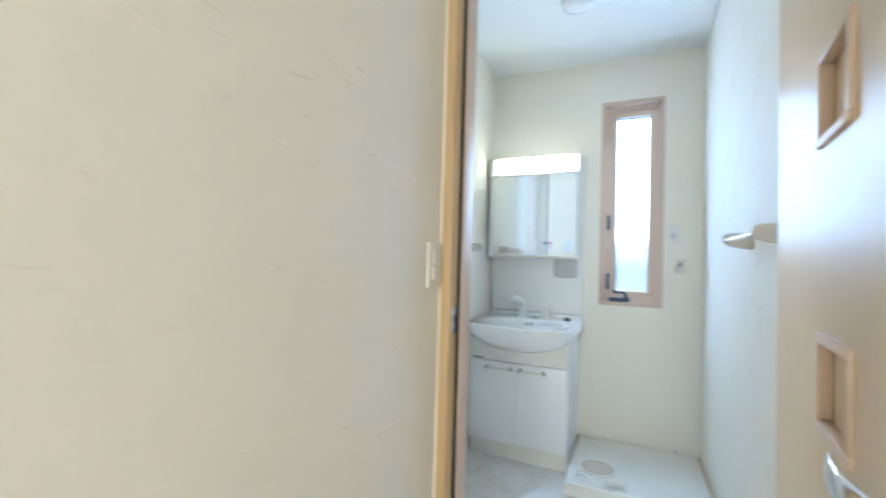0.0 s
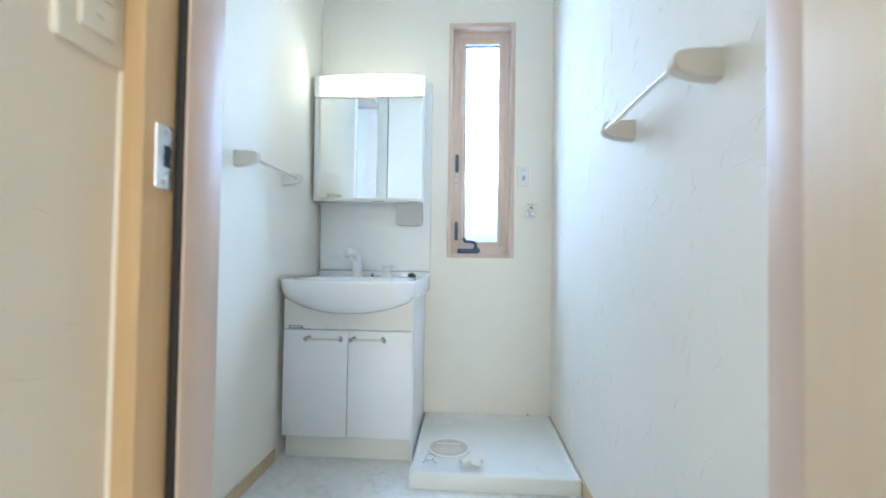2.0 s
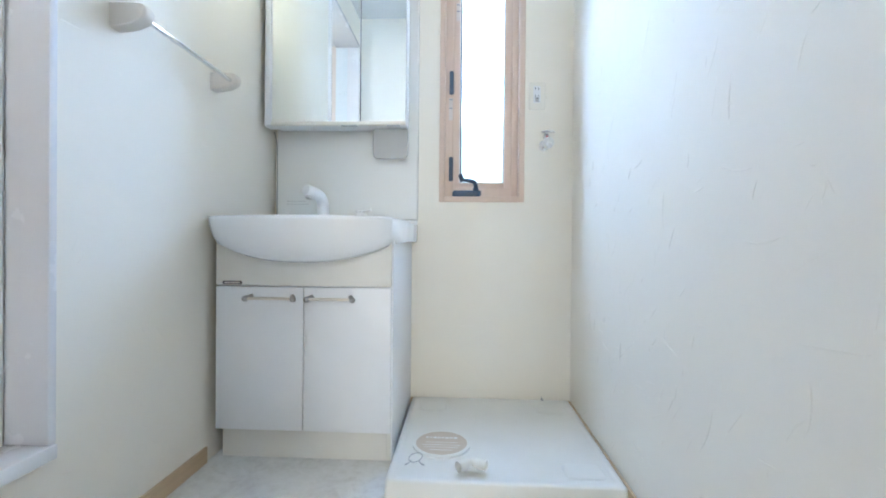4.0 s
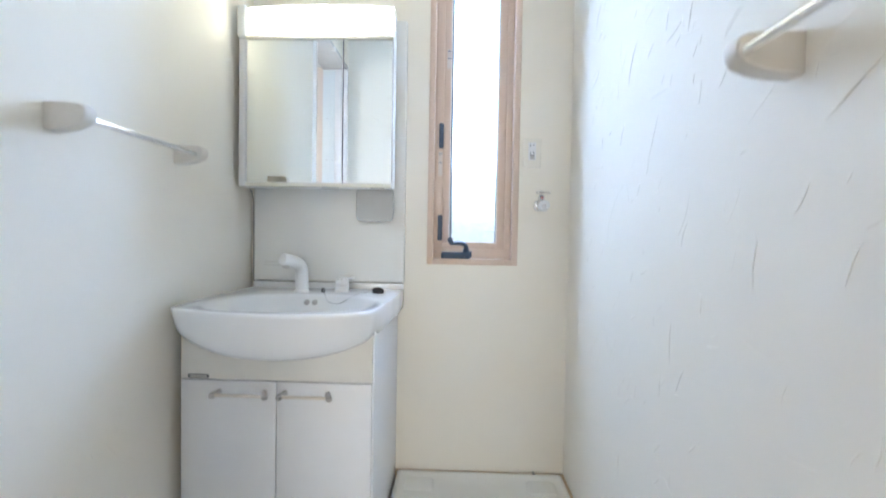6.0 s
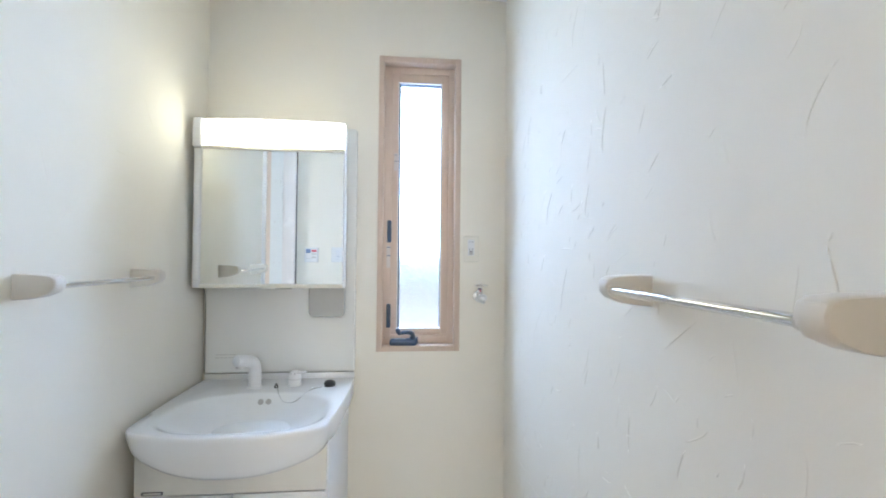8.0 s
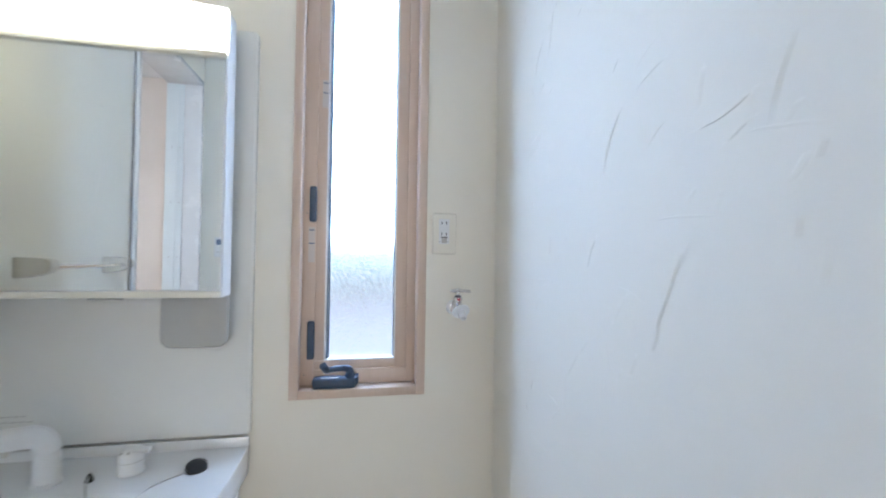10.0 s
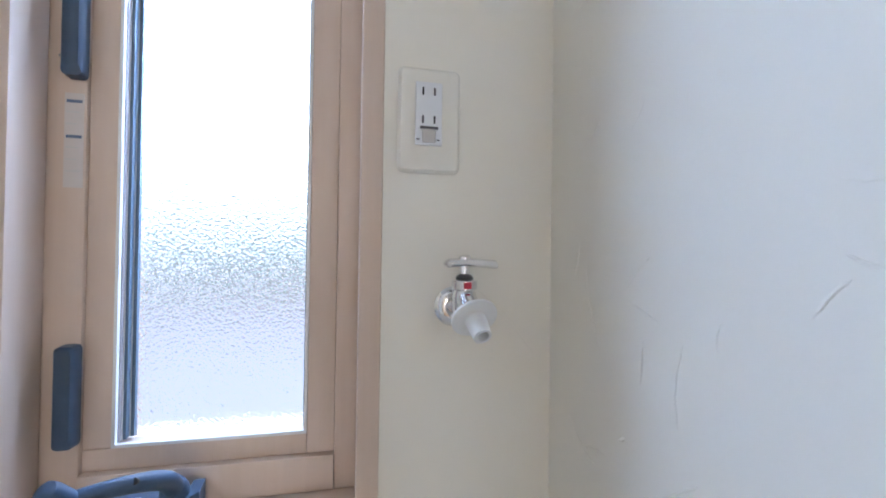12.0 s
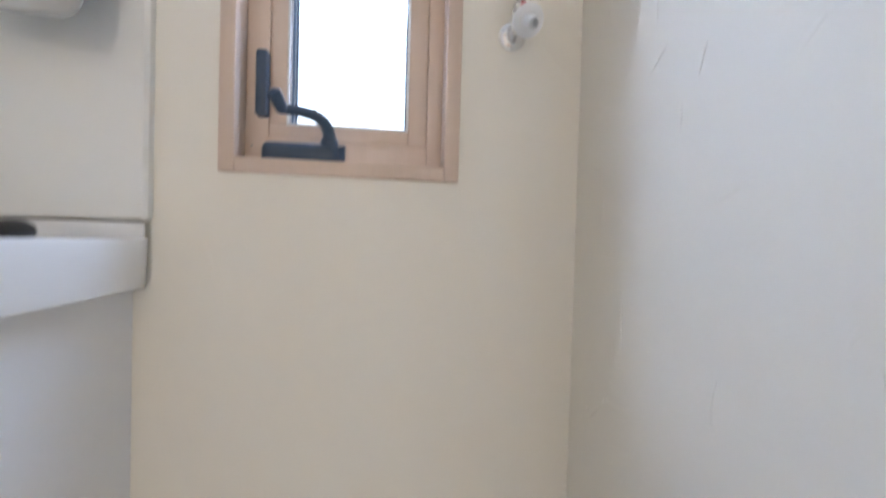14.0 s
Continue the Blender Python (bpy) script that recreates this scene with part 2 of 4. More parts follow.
def thing(name, at, label, category, group="", kind=""):
    ob = new(name)
    ob.empty_display_size = 0.05
    ob.location = at
    return tagged(ob, label, category, group, kind)


def structure(name, bm, mat, label="", category=""):
    return tagged(link(name, bm, mat), label, category, kind="structure")


def cuboid(bm, a, b, bevel=0.0, seg=2):
    r = bmesh.ops.create_cube(bm, size=1)
    for v in r["verts"]:
        v.co = Vector([(a[i] + b[i]) / 2 + v.co[i] * (b[i] - a[i]) for i in range(3)])
    if bevel:
        edges = list({e for v in r["verts"] for e in v.link_edges})
        bmesh.ops.bevel(bm, geom=edges, offset=bevel, segments=seg, profile=0.5, affect="EDGES")
    return bm


def box(a, b, bevel=0.0, seg=2):
    return cuboid(bmesh.new(), a, b, bevel, seg)


def boxes(*pairs):
    bm = bmesh.new()
    for a, b in pairs:
        cuboid(bm, a, b)
    return bm


def loft(rings, cap_first=True, cap_last=True, closed=True):
    bm = bmesh.new()
    vs = [[bm.verts.new(p) for p in ring] for ring in rings]
    n = len(rings[0])
    for a, b in zip(vs, vs[1:]):
        for i in range(n if closed else n - 1):
            j = (i + 1) % n
            bm.faces.new((a[i], a[j], b[j], b[i]))
    if cap_first:
        bm.faces.new(vs[0])
    if cap_last:
        bm.faces.new(vs[-1])
    return bm


def turned(profile, axis, origin, n=28):
    """A body of revolution: profile rows of (radius, distance along the axis)."""
    q = Vector((0, 0, 1)).rotation_difference(Vector(axis).normalized())
    o = Vector(origin)
    rings = [[o + q @ Vector((max(r, 1e-4) * math.cos(2 * math.pi * i / n), max(r, 1e-4) * math.sin(2 * math.pi * i / n), d)) for i in range(n)] for r, d in profile]
    return loft(rings)


def tube(points, radius, n=12):
    pts = [Vector(p) for p in points]
    rings = []
    up = Vector((0, 0, 1))
    for i, p in enumerate(pts):
        d = (pts[min(i + 1, len(pts) - 1)] - pts[max(i - 1, 0)]).normalized()
        side = d.cross(up)
        if side.length < 0.05:
            side = d.cross(Vector((1, 0, 0)))
        side.normalize()
        top = side.cross(d)
        r = radius[i] if isinstance(radius, (list, tuple)) else radius
        rings.append([p + r * (math.cos(2 * math.pi * k / n) * side + math.sin(2 * math.pi * k / n) * top) for k in range(n)])
    return loft(rings)


def smooth_path(points, steps=8):
    """A Catmull-Rom path through a few points."""
    p = [Vector(q) for q in points]
    p = [2 * p[0] - p[1]] + p + [2 * p[-1] - p[-2]]
    out = []
    for i in range(1, len(p) - 2):
        for k in range(steps):
            t = k / steps
            out.append(0.5 * ((2 * p[i]) + (p[i + 1] - p[i - 1]) * t + (2 * p[i - 1] - 5 * p[i] + 4 * p[i + 1] - p[i + 2]) * t * t
                              + (3 * p[i] - p[i - 1] - 3 * p[i + 1] + p[i + 2]) * t ** 3))
    out.append(p[-2])
    return out


def rounded(cx, cy, w, h, r, n=6):
    """Outline of a rounded rectangle in two dimensions."""
    pts = []
    for sx, sy, a0 in ((1, 1, 0), (-1, 1, 90), (-1, -1, 180), (1, -1, 270)):
        for k in range(n + 1):
            a = radians(a0 + 90 * k / n)
            pts.append((cx + sx * (w / 2 - r) + r * math.cos(a), cy + sy * (h / 2 - r) + r * math.sin(a)))
    return pts


def plate_y(x0, x1, z0, z1, y0, y1, r, edge=0.002):
    """A rounded plate upright in the xz plane, from y0 (behind) to y1 (front), with a softened front edge."""
    rings = []
    for inset, y in ((0, y0), (0, y1 + edge * (1 if y0 > y1 else -1)), (edge, y1)):
        rings.append([(x, y, z) for x, z in rounded((x0 + x1) / 2, (z0 + z1) / 2, x1 - x0 - 2 * inset, z1 - z0 - 2 * inset, max(r - inset, 0.0005))])
    return loft(rings)


def plate_x(y0, y1, z0, z1, x0, x1, r, edge=0.002):
    rings = []
    for inset, x in ((0, x0), (0, x1 - edge * (1 if x1 > x0 else -1)), (edge, x1)):
        rings.append([(x, y, z) for y, z in rounded((y0 + y1) / 2, (z0 + z1) / 2, y1 - y0 - 2 * inset, z1 - z0 - 2 * inset, max(r - inset, 0.0005))])
    return loft(rings)


def disc(cx, cy, z0, z1, rx, ry, n=40):
    return loft([[(cx + rx * math.cos(2 * math.pi * i / n), cy + ry * math.sin(2 * math.pi * i / n), z) for i in range(n)] for z in (z0, z1)])


# ---- the setting ----
W, LEFT, FRONT, H = 1.452, -0.02, -1.985, 2.83
HALL_L, HALL_R, HALL_END, HALL_Y = 0.497, 1.56, -7.0, -2.118
T = 0.16
# the opening of the window, and of the bathroom door
WX0, WX1, WZ0, WZ1 = 0.829, 1.191, 1.053, 2.483
BY0, BY1, BZ0, BZ1 = -1.90, -1.163, 0.35, 2.54
# the door's opening
DX0, DX1, DZ = 0.535, 1.372, 2.24

structure("floor", boxes(((LEFT - 0.2, FRONT, -0.08), (W + 0.12, 0.16, 0))), M["floor"], "pale grey marbled vinyl washroom floor", "floor")
structure("floor_hall", boxes(((HALL_L - 0.1, HALL_END - 0.1, -0.08), (HALL_R + 0.1, FRONT, 0))), M["hall_floor"], "brown wooden hall floor", "floor")
structure("ceiling", boxes(((LEFT - 0.1, FRONT - 0.001, H), (W + 0.12, 0.16, H + 0.08))), M["ceiling"], "plain white papered ceiling", "ceiling")
structure("ceiling_hall", boxes(((HALL_L - 0.1, HALL_END - 0.1, 2.6), (HALL_R + 0.1, HALL_Y, 2.68))), M["ceiling"], "plain white hall ceiling", "ceiling")
structure("wall_back", boxes(((LEFT - 0.1, 0, 0), (WX0 - 0.012, T, H)), ((WX1 + 0.012, 0, 0), (W + 0.12, T, H)), ((WX0 - 0.012, 0, 0), (WX1 + 0.012, T, WZ0 - 0.012)), ((WX0 - 0.012, 0, WZ1 + 0.012), (WX1 + 0.012, T, H))),
          M["wall"], "cream plaster-textured wall around a tall narrow window", "wall")
structure("wall_left", boxes(((LEFT - 0.1, BY1 + 0.010, 0), (LEFT, 0, H)), ((LEFT - 0.1, FRONT, 0), (LEFT, BY0 - 0.010, H)), ((LEFT - 0.1, BY0 - 0.010, 0), (LEFT, BY1 + 0.010, BZ0 - 0.025)), ((LEFT - 0.1, BY0 - 0.010, BZ1 + 0.010), (LEFT, BY1 + 0.010, H))),
          M["wall"], "cream plaster-textured wall with the bathroom doorway", "wall")
structure("wall_right", boxes(((W, FRONT, 0), (W + 0.12, 0, H))), M["wall"], "cream plaster-textured side wall", "wall")
structure("wall_front", boxes(((LEFT - 0.1, HALL_Y, 0), (DX0 - 0.02, FRONT, H)), ((DX1 + 0.02, HALL_Y, 0), (HALL_R + 0.1, FRONT, H)), ((DX0 - 0.02, HALL_Y, DZ + 0.02), (DX1 + 0.02, FRONT, H))),
          M["wall"], "cream plaster-textured wall with the washroom doorway", "wall")
structure("wall_hall_left", boxes(((HALL_L - 0.1, HALL_END, 0), (HALL_L, HALL_Y, 2.6))), M["wall"], "cream plaster-textured hall wall with faint trowel marks", "wall")
# opening in this wall is made up, out of view, for the side fill lamp
structure("wall_hall_right", boxes(((HALL_R, HALL_END, 0), (HALL_R + 0.1, -6.1, 2.6)), ((HALL_R, -4.1, 0), (HALL_R + 0.1, HALL_Y, 2.6)), ((HALL_R, -6.1, 0), (HALL_R + 0.1, -4.1, 0.65)), ((HALL_R, -6.1, 2.25), (HALL_R + 0.1, -4.1, 2.6))), M["wall"], "cream plaster-textured hall wall", "wall")
# the end wall's opening is assumed, cut to hold the added hall lamp
structure("wall_hall_end", boxes(((HALL_L - 0.1, HALL_END - 0.1, 0), (0.56, HALL_END, 2.6)), ((1.50, HALL_END - 0.1, 0), (HALL_R + 0.1, HALL_END, 2.6)), ((0.56, HALL_END - 0.1, 0), (1.50, HALL_END, 0.48)), ((0.56, HALL_END - 0.1, 2.42), (1.50, HALL_END, 2.6))), M["wall"], "cream hall end wall", "wall")
for name, a, b in (("baseboard_left", (LEFT, BY0 + 0.0, 0), (LEFT + 0.009, -0.56, 0.06)), ("baseboard_back", (0.672, -0.009, 0), (W, 0, 0.06)),
                   ("baseboard_right", (W - 0.009, FRONT, 0), (W, -0.009, 0.06))):
    structure(name, box(a, b, 0.0015), M["base"], "light oak baseboard along the wall", "baseboard")
structure("backdrop", boxes(((-3.0, 3.0, -1.0), (5.0, 3.02, 5.0))), M["outdoor"], "bright hazy daylight outside the window", "backdrop")
structure("backdrop_bath", boxes(((-3.02, -2.5, 0.0), (-3.0, 1.5, 4.0))), M["outdoor"], "bright hazy daylight outside the bathroom", "backdrop")

# ---- the bathroom beyond the raised doorway ----
BX, BB, BF = -1.46, -0.03, 0.30
structure("bath_wall_far", boxes(((BX - 0.1, -2.1, 0), (BX, -0.95, 2.6)), ((BX - 0.1, -0.12, 0), (BX, BB + 0.1, 2.6)), ((BX - 0.1, -0.95, 0), (BX, -0.12, 1.48)), ((BX - 0.1, -0.95, 2.06), (BX, -0.12, 2.6))),
          M["bath_wall"], "glossy peach bathroom wall panel with a small window", "wall")
structure("bath_wall_back", boxes(((BX, BB, 0), (-0.121, BB + 0.1, 2.6))), M["bath_wall"], "glossy peach bathroom wall panel", "wall")
structure("bath_wall_front", boxes(((BX, -2.1, 0), (-0.121, -2.0, 2.6))), M["bath_wall"], "glossy peach bathroom wall panel", "wall")
structure("bath_wall_inner", boxes(((-0.2, BY1 + 0.02, BF), (-0.122, BB, 2.6)), ((-0.2, -2.0, BF), (-0.122, BY0 - 0.02, 2.6)), ((-0.2, BY0 - 0.02, BZ1 + 0.02), (-0.122, BY1 + 0.02, 2.6))),
          M["bath_wall"], "glossy peach bathroom wall panel beside the doorway", "wall")
structure("bath_floor", boxes(((BX, -2.0, BF - 0.06), (-0.122, BB, BF))), M["bath_wall"], "peach bathroom floor", "floor")
structure("bath_ceiling", boxes(((BX, -2.0, 2.6), (-0.122, BB, 2.66))), M["bath_white"], "white bathroom ceiling", "ceiling")
bw = tagged(new("window_2"), "small white-framed frosted bathroom window", "window", kind="structure")
bw.location = (BX, -0.535, 1.77)
part("window_frame", boxes(((BX - 0.06, -0.95, 1.48), (BX + 0.006, -0.915, 2.06)), ((BX - 0.06, -0.155, 1.48), (BX + 0.006, -0.12, 2.06)),
                           ((BX - 0.06, -0.915, 1.48), (BX + 0.006, -0.155, 1.515)), ((BX - 0.06, -0.915, 2.025), (BX + 0.006, -0.155, 2.06))), M["bath_white"], bw, "white resin frame")
pane = part("pane", box((BX - 0.045, -0.914, 1.516), (BX - 0.041, -0.156, 2.024)), M["glass"], bw, "frosted pane")
pane.visible_shadow = False
tub = thing("bathtub", (-0.83, -0.4, BF), "cream built-in bathtub with a pale apron against the wall", "bathtub")
part("apron", box((BX + 0.004, -0.752, BF), (-0.206, -0.73, 0.80), 0.004), M["bath_wall"], tub, "peach apron panel")
rim_o = rounded((BX - 0.205) / 2, -0.395, -0.205 - BX - 0.006, 0.724, 0.03)
rim_i = rounded((BX - 0.205) / 2, -0.395, -0.205 - BX - 0.14, 0.58, 0.09)
rim_b = rounded((BX - 0.205) / 2, -0.395, -0.205 - BX - 0.30, 0.42, 0.12)
part("basin", loft([[(x, y, 0.80) for x, y in rim_o], [(x, y, 0.835) for x, y in rim_o], [(x, y, 0.835) for x, y in rim_i], [(x, y, 0.40) for x, y in rim_b]]), M["bath_white"], tub, "white tub rim and basin", 35)

# the bathroom's door frame in the side wall
bd = tagged(new("door_2"), "white framed bathroom doorway with a raised sill, door slid open", "door frame", kind="structure")
bd.location = (LEFT, (BY0 + BY1) / 2, BZ0)
part("casing", box((-0.205, BY1 - 0.0, BZ0), (0.002, BY1 + 0.02, BZ1), 0.004), M["bath_white"], bd, "white lining with a rounded edge", 40)
part("casing", box((-0.205, BY0 - 0.02, BZ0), (0.002, BY0, BZ1), 0.004), M["bath_white"], bd, "", 40)
part("casing", box((-0.205, BY0 - 0.02, BZ1), (0.002, BY1 + 0.02, BZ1 + 0.03), 0.004), M["bath_white"], bd, "", 40)
part("sill", box((-0.215, BY0 - 0.02, BZ0 - 0.035), (0.006, BY1 + 0.02, BZ0), 0.004), M["bath_white"], bd, "white raised sill", 40)
for y0, y1 in ((BY1 - 0.012, BY1 - 0.001), (BY0 + 0.001, BY0 + 0.012)):
    rail = part("rail", boxes(((-0.20, y0, BZ0), (-0.135, y1, BZ1 - 0.01)), ((-0.135, y0 + 0.003, BZ0), (-0.10, y1 - 0.003, BZ1 - 0.01))), M["alu"], bd, "pale aluminium rail with screws")
    yy = y0 if y0 > -1.5 else y1
    for z in (0.408, 0.753, 1.097, 1.441, 1.785, 2.13):
        for x in (-0.118, -0.163):
            sgn = -1 if yy > -1.5 else 1
            base_y = yy + (0.003 if x > -0.13 else 0) * -sgn
            part("screw", turned([(0.0035, 0), (0.0035, 0.001), (0.002, 0.002)], (0, sgn, 0), (x, base_y, z), 10), M["nickel"], rail)
    part("track", box((-0.168, BY0 + 0.014, BZ0), (-0.15, BY1 - 0.014, BZ0 + 0.006)), M["alu"], bd, "sill track") if y0 > -1.5 else None

# ---- the washroom's door ----
door = tagged(new("door_1"), "pale maple door with two framed square niches, standing open into the hall", "door", kind="structure")
door.location = (DX0, HALL_Y, 0)
for x0, x1, xs in ((DX0 - 0.03, DX0, DX0 + 0.014), (DX1 + 0.03, DX1, DX1 - 0.014)):
    a, b = min(x0, x1), max(x0, x1)
    part("frame", box((a, HALL_Y - 0.004, 0), (b, FRONT + 0.003, DZ + 0.03), 0.0025), M["jamb"], door, "maple jamb", 40)
    a, b = (DX0, xs) if x0 < 1 else (xs, DX1)
    part("stop", box((a, -2.062, 0), (b, FRONT + 0.003, DZ), 0.0025), M["trim"], door, "pale door stop", 40)
    # narrow black strip along the hall side of each stop
    part("stop_strip", box((a if x0 < 1 else b - 0.010, -2.069, 0), ((a + 0.010) if x0 < 1 else b, -2.062, DZ), 0.001), M["black"], door, "dark strip along the door stop")
part("frame", box((DX0 + 0.0005, HALL_Y - 0.002, DZ), (DX1 - 0.0005, FRONT + 0.002, DZ + 0.03), 0.0025), M["jamb"], door, "", 40)
strike = part("strike_plate", box((DX0, -2.103, 1.103), (DX0 + 0.0022, -2.074, 1.186), 0.001), M["steel"], door, "steel strike plate")
part("latch_hole", box((DX0 + 0.0015, -2.090, 1.132), (DX0 + 0.0028, -2.078, 1.160)), M["dark_hole"], strike)
for z in (1.112, 1.177):
    part("screw", turned([(0.0038, 0), (0.0030, 0.001)], (1, 0, 0), (DX0 + 0.0022, -2.088, z), 12), M["nickel"], strike)

# the leaf, built along its own x axis and turned on its hinge
LEAF = Matrix.Translation((1.3225, -2.094, 0)) @ Matrix.Rotation(radians(-90 - LEAF_TURN), 4, "Z")


def on_leaf(bm):
    bmesh.ops.transform(bm, matrix=LEAF, verts=bm.verts)
    return bm


# niches: (from the hinge, to, lower, upper), outer edges of their little frames
NX0, NX1 = NICHE
NICHES = ((NX0, NX1, 1.101, 1.238), (NX0, NX1, 1.506, 1.643))
LT = 0.036
bm = bmesh.new()
cuboid(bm, (0, 0, 0.012), (NX0 + 0.012, LT, 2.225))
cuboid(bm, (NX1 - 0.012, 0, 0.012), (0.868, LT, 2.225))
zs = [0.012] + [v for n in NICHES for v in (n[2] + 0.012, n[3] - 0.012)] + [2.225]
for z0, z1 in zip(zs[::2], zs[1::2]):
    cuboid(bm, (NX0 + 0.012, 0, z0), (NX1 - 0.012, LT, z1))
for n in NICHES:
    cuboid(bm, (NX0 + 0.012, 0.013, n[2] + 0.012), (NX1 - 0.012, 0.021, n[3] - 0.012))
leaf = part("leaf", on_leaf(bm), M["leaf"], door, "pale maple veneered leaf")
for x0, x1, z0, z1 in NICHES:
    f, g = 0.014, 0.006
    bm = bmesh.new()
    for a, b in (((x0, z0), (x1, z0 + f)), ((x0, z1 - f), (x1, z1)), ((x0, z0 + f), (x0 + f, z1 - f)), ((x1 - f, z0 + f), (x1, z1 - f))):
        cuboid(bm, (a[0], -g, a[1]), (b[0], 0.0125, b[1]), 0.002)
    part("niche_frame", on_leaf(bm), M["trim"], leaf, "pale wooden niche frame", 40)
HX, HZ = HANDLE, 1.150
lever = part("door_handle", on_leaf(turned([(0.026, 0), (0.026, 0.006), (0.023, 0.009), (0.011, 0.010), (0.011, 0.046)], (0, -1, 0), (HX, 0, HZ))), M["chrome"], leaf, "chrome lever handle", 40)
path = smooth_path([(HX, -0.046, HZ), (HX - 0.03, -0.053, HZ + 0.002), (HX - 0.06, -0.055, HZ + 0.004), (HX - 0.092, -0.050, HZ + 0.003)], 6)
rings = []
for i, p in enumerate(path):
    s = 1.0 - 0.25 * i / len(path)
    rings.append([(p.x, p.y + 0.006 * math.cos(a), p.z + 0.0165 * s * math.sin(a)) for a in [2 * math.pi * k / 16 for k in range(16)]])
part("grip", on_leaf(loft(rings)), M["chrome"], lever, "", 50)

sw = thing("light_switch", (HALL_L, -2.167, 1.31), "white plastic light switch on the hall wall", "switch")
part("plate", plate_x(-2.203, -2.114, 1.245, 1.376, HALL_L, HALL_L + 0.008, 0.006), M["plate"], sw, "", 40)
part("rocker", plate_x(-2.181, -2.136, 1.268, 1.309, HALL_L + 0.008, HALL_L + 0.0125, 0.003), M["plate"], sw, "", 40)
part("rocker", plate_x(-2.181, -2.136, 1.312, 1.353, HALL_L + 0.008, HALL_L + 0.0125, 0.003), M["plate"], sw, "", 40)
part("marker", box((HALL_L + 0.0125, -2.163, 1.286), (HALL_L + 0.0132, -2.154, 1.290)), M["faint"], sw)

# ---- the tall window ----
win = tagged(new("window_1"), "tall narrow frosted casement window in a pale wooden frame", "window", kind="structure")
win.location = ((WX0 + WX1) / 2, 0, WZ0)
TY = -0.009
part("trim", box((0.803, TY, 1.026), (WX0, 0.05, 2.512), 0.002), M["trim"], win, "pale wooden trim", 40)
part("trim", box((WX1, TY, 1.026), (1.218, 0.05, 2.512), 0.002), M["trim"], win, "", 40)
part("trim", box((WX0, TY + 0.002, WZ1), (WX1, 0.05, 2.512), 0.002), M["trim"], win, "", 40)
part("window_sill", box((WX0, TY + 0.002, 1.026), (WX1, 0.05, WZ0), 0.002), M["trim"], win, "pale wooden sill", 40)
FX0, FX1, FZ0, FZ1 = 0.868, 1.163, 1.100, 2.450
frame_1 = part("window_frame", box((WX0 - 0.008, 0.0505, WZ0 - 0.008), (FX0, 0.155, WZ1 + 0.008), 0.0015), M["sash"], win, "pale resin frame", 40)
part("window_frame", box((FX1, 0.0505, WZ0 - 0.008), (WX1 + 0.008, 0.155, WZ1 + 0.008), 0.0015), M["sash"], win, "", 40)
rail_b = part("window_frame", box((FX0 + 0.0005, 0.0455, WZ0 + 0.0006), (FX1 - 0.0005, 0.155, FZ0), 0.0015), M["sash"], win, "", 40)
part("window_frame", box((FX0 + 0.0005, 0.046, FZ1), (FX1 - 0.0005, 0.155, WZ1 - 0.0006), 0.0015), M["sash"], win, "", 40)
SY = 0.056
GX0, GX1, GZ0, GZ1 = 0.899, 1.127, 1.127, 2.408
part("sash", box((FX0 + 0.0003, SY, GZ0 + 0.0005), (GX0, 0.125, FZ1 - 0.0003), 0.0015), M["sash"], win, "pale wood-look sash", 40)
part("sash", box((GX1, SY, FZ0 + 0.0003), (FX1 - 0.0003, 0.125, FZ1 - 0.0003), 0.0015), M["sash"], win, "", 40)
part("sash", box((FX0 + 0.0003, SY, FZ0 + 0.0003), (GX1 - 0.0003, 0.125, GZ0), 0.0015), M["sash"], win, "", 40)
part("sash", box((GX0 + 0.0003, SY, GZ1), (GX1 - 0.0003, 0.125, FZ1 - 0.0003), 0.0015), M["sash"], win, "", 40)


def ring_frame(x0, x1, z0, z1, w, y0, y1):
    return boxes(((x0, y0, z0), (x0 + w, y1, z1)), ((x1 - w, y0, z0), (x1, y1, z1)), ((x0 + w, y0, z0), (x1 - w, y1, z0 + w)), ((x0 + w, y0, z1 - w), (x1 - w, y1, z1)))


part("bead", ring_frame(GX0 + 0.0002, GX1 - 0.0002, GZ0 + 0.0002, GZ1 - 0.0002, 0.004, SY - 0.001, SY + 0.0052), M["plastic"], win, "white glazing bead")
def reveal_strips(step, y0, y1):
    """Strips lining the glazing's recess on both sides and above, from y0 to y1 behind the bead."""
    a, b, c, d, w = GX0 + 0.0002, GX1 - 0.0002, GZ0 + 0.0042, GZ1 - 0.0002, 0.0042 + step
    return boxes(((a, SY + y0, c), (a + w, SY + y1, d)), ((b - 0.0042 - 0.3 * step, SY + y0, c), (b, SY + y1, d)), ((a + w, SY + y0, d - w), (b - 0.0042 - 0.3 * step, SY + y1, d)))


for step, y0, y1, mat, words in ((0.0006, 0.0054, 0.0118, "bronze", "grey-brown glazing strip"), (0.0014, 0.0119, 0.0138, "plastic", "thin white strip"), (0.0050, 0.0139, 0.0220, "gasket", "blue-grey gasket"),
                                 (0.0058, 0.0221, 0.0232, "alu", "thin aluminium spacer"), (0.0100, 0.0233, 0.0296, "gasket", "dark inner gasket")):
    part("glazing_strip", reveal_strips(step, y0, y1), M[mat], win, words)
pane = part("pane", box((GX0 + 0.001, SY + 0.0300, GZ0 + 0.001), (GX1 - 0.001, SY + 0.0350, GZ1 - 0.001)), M["glass"], win, "frosted pattern glass pane")
pane.visible_shadow = False
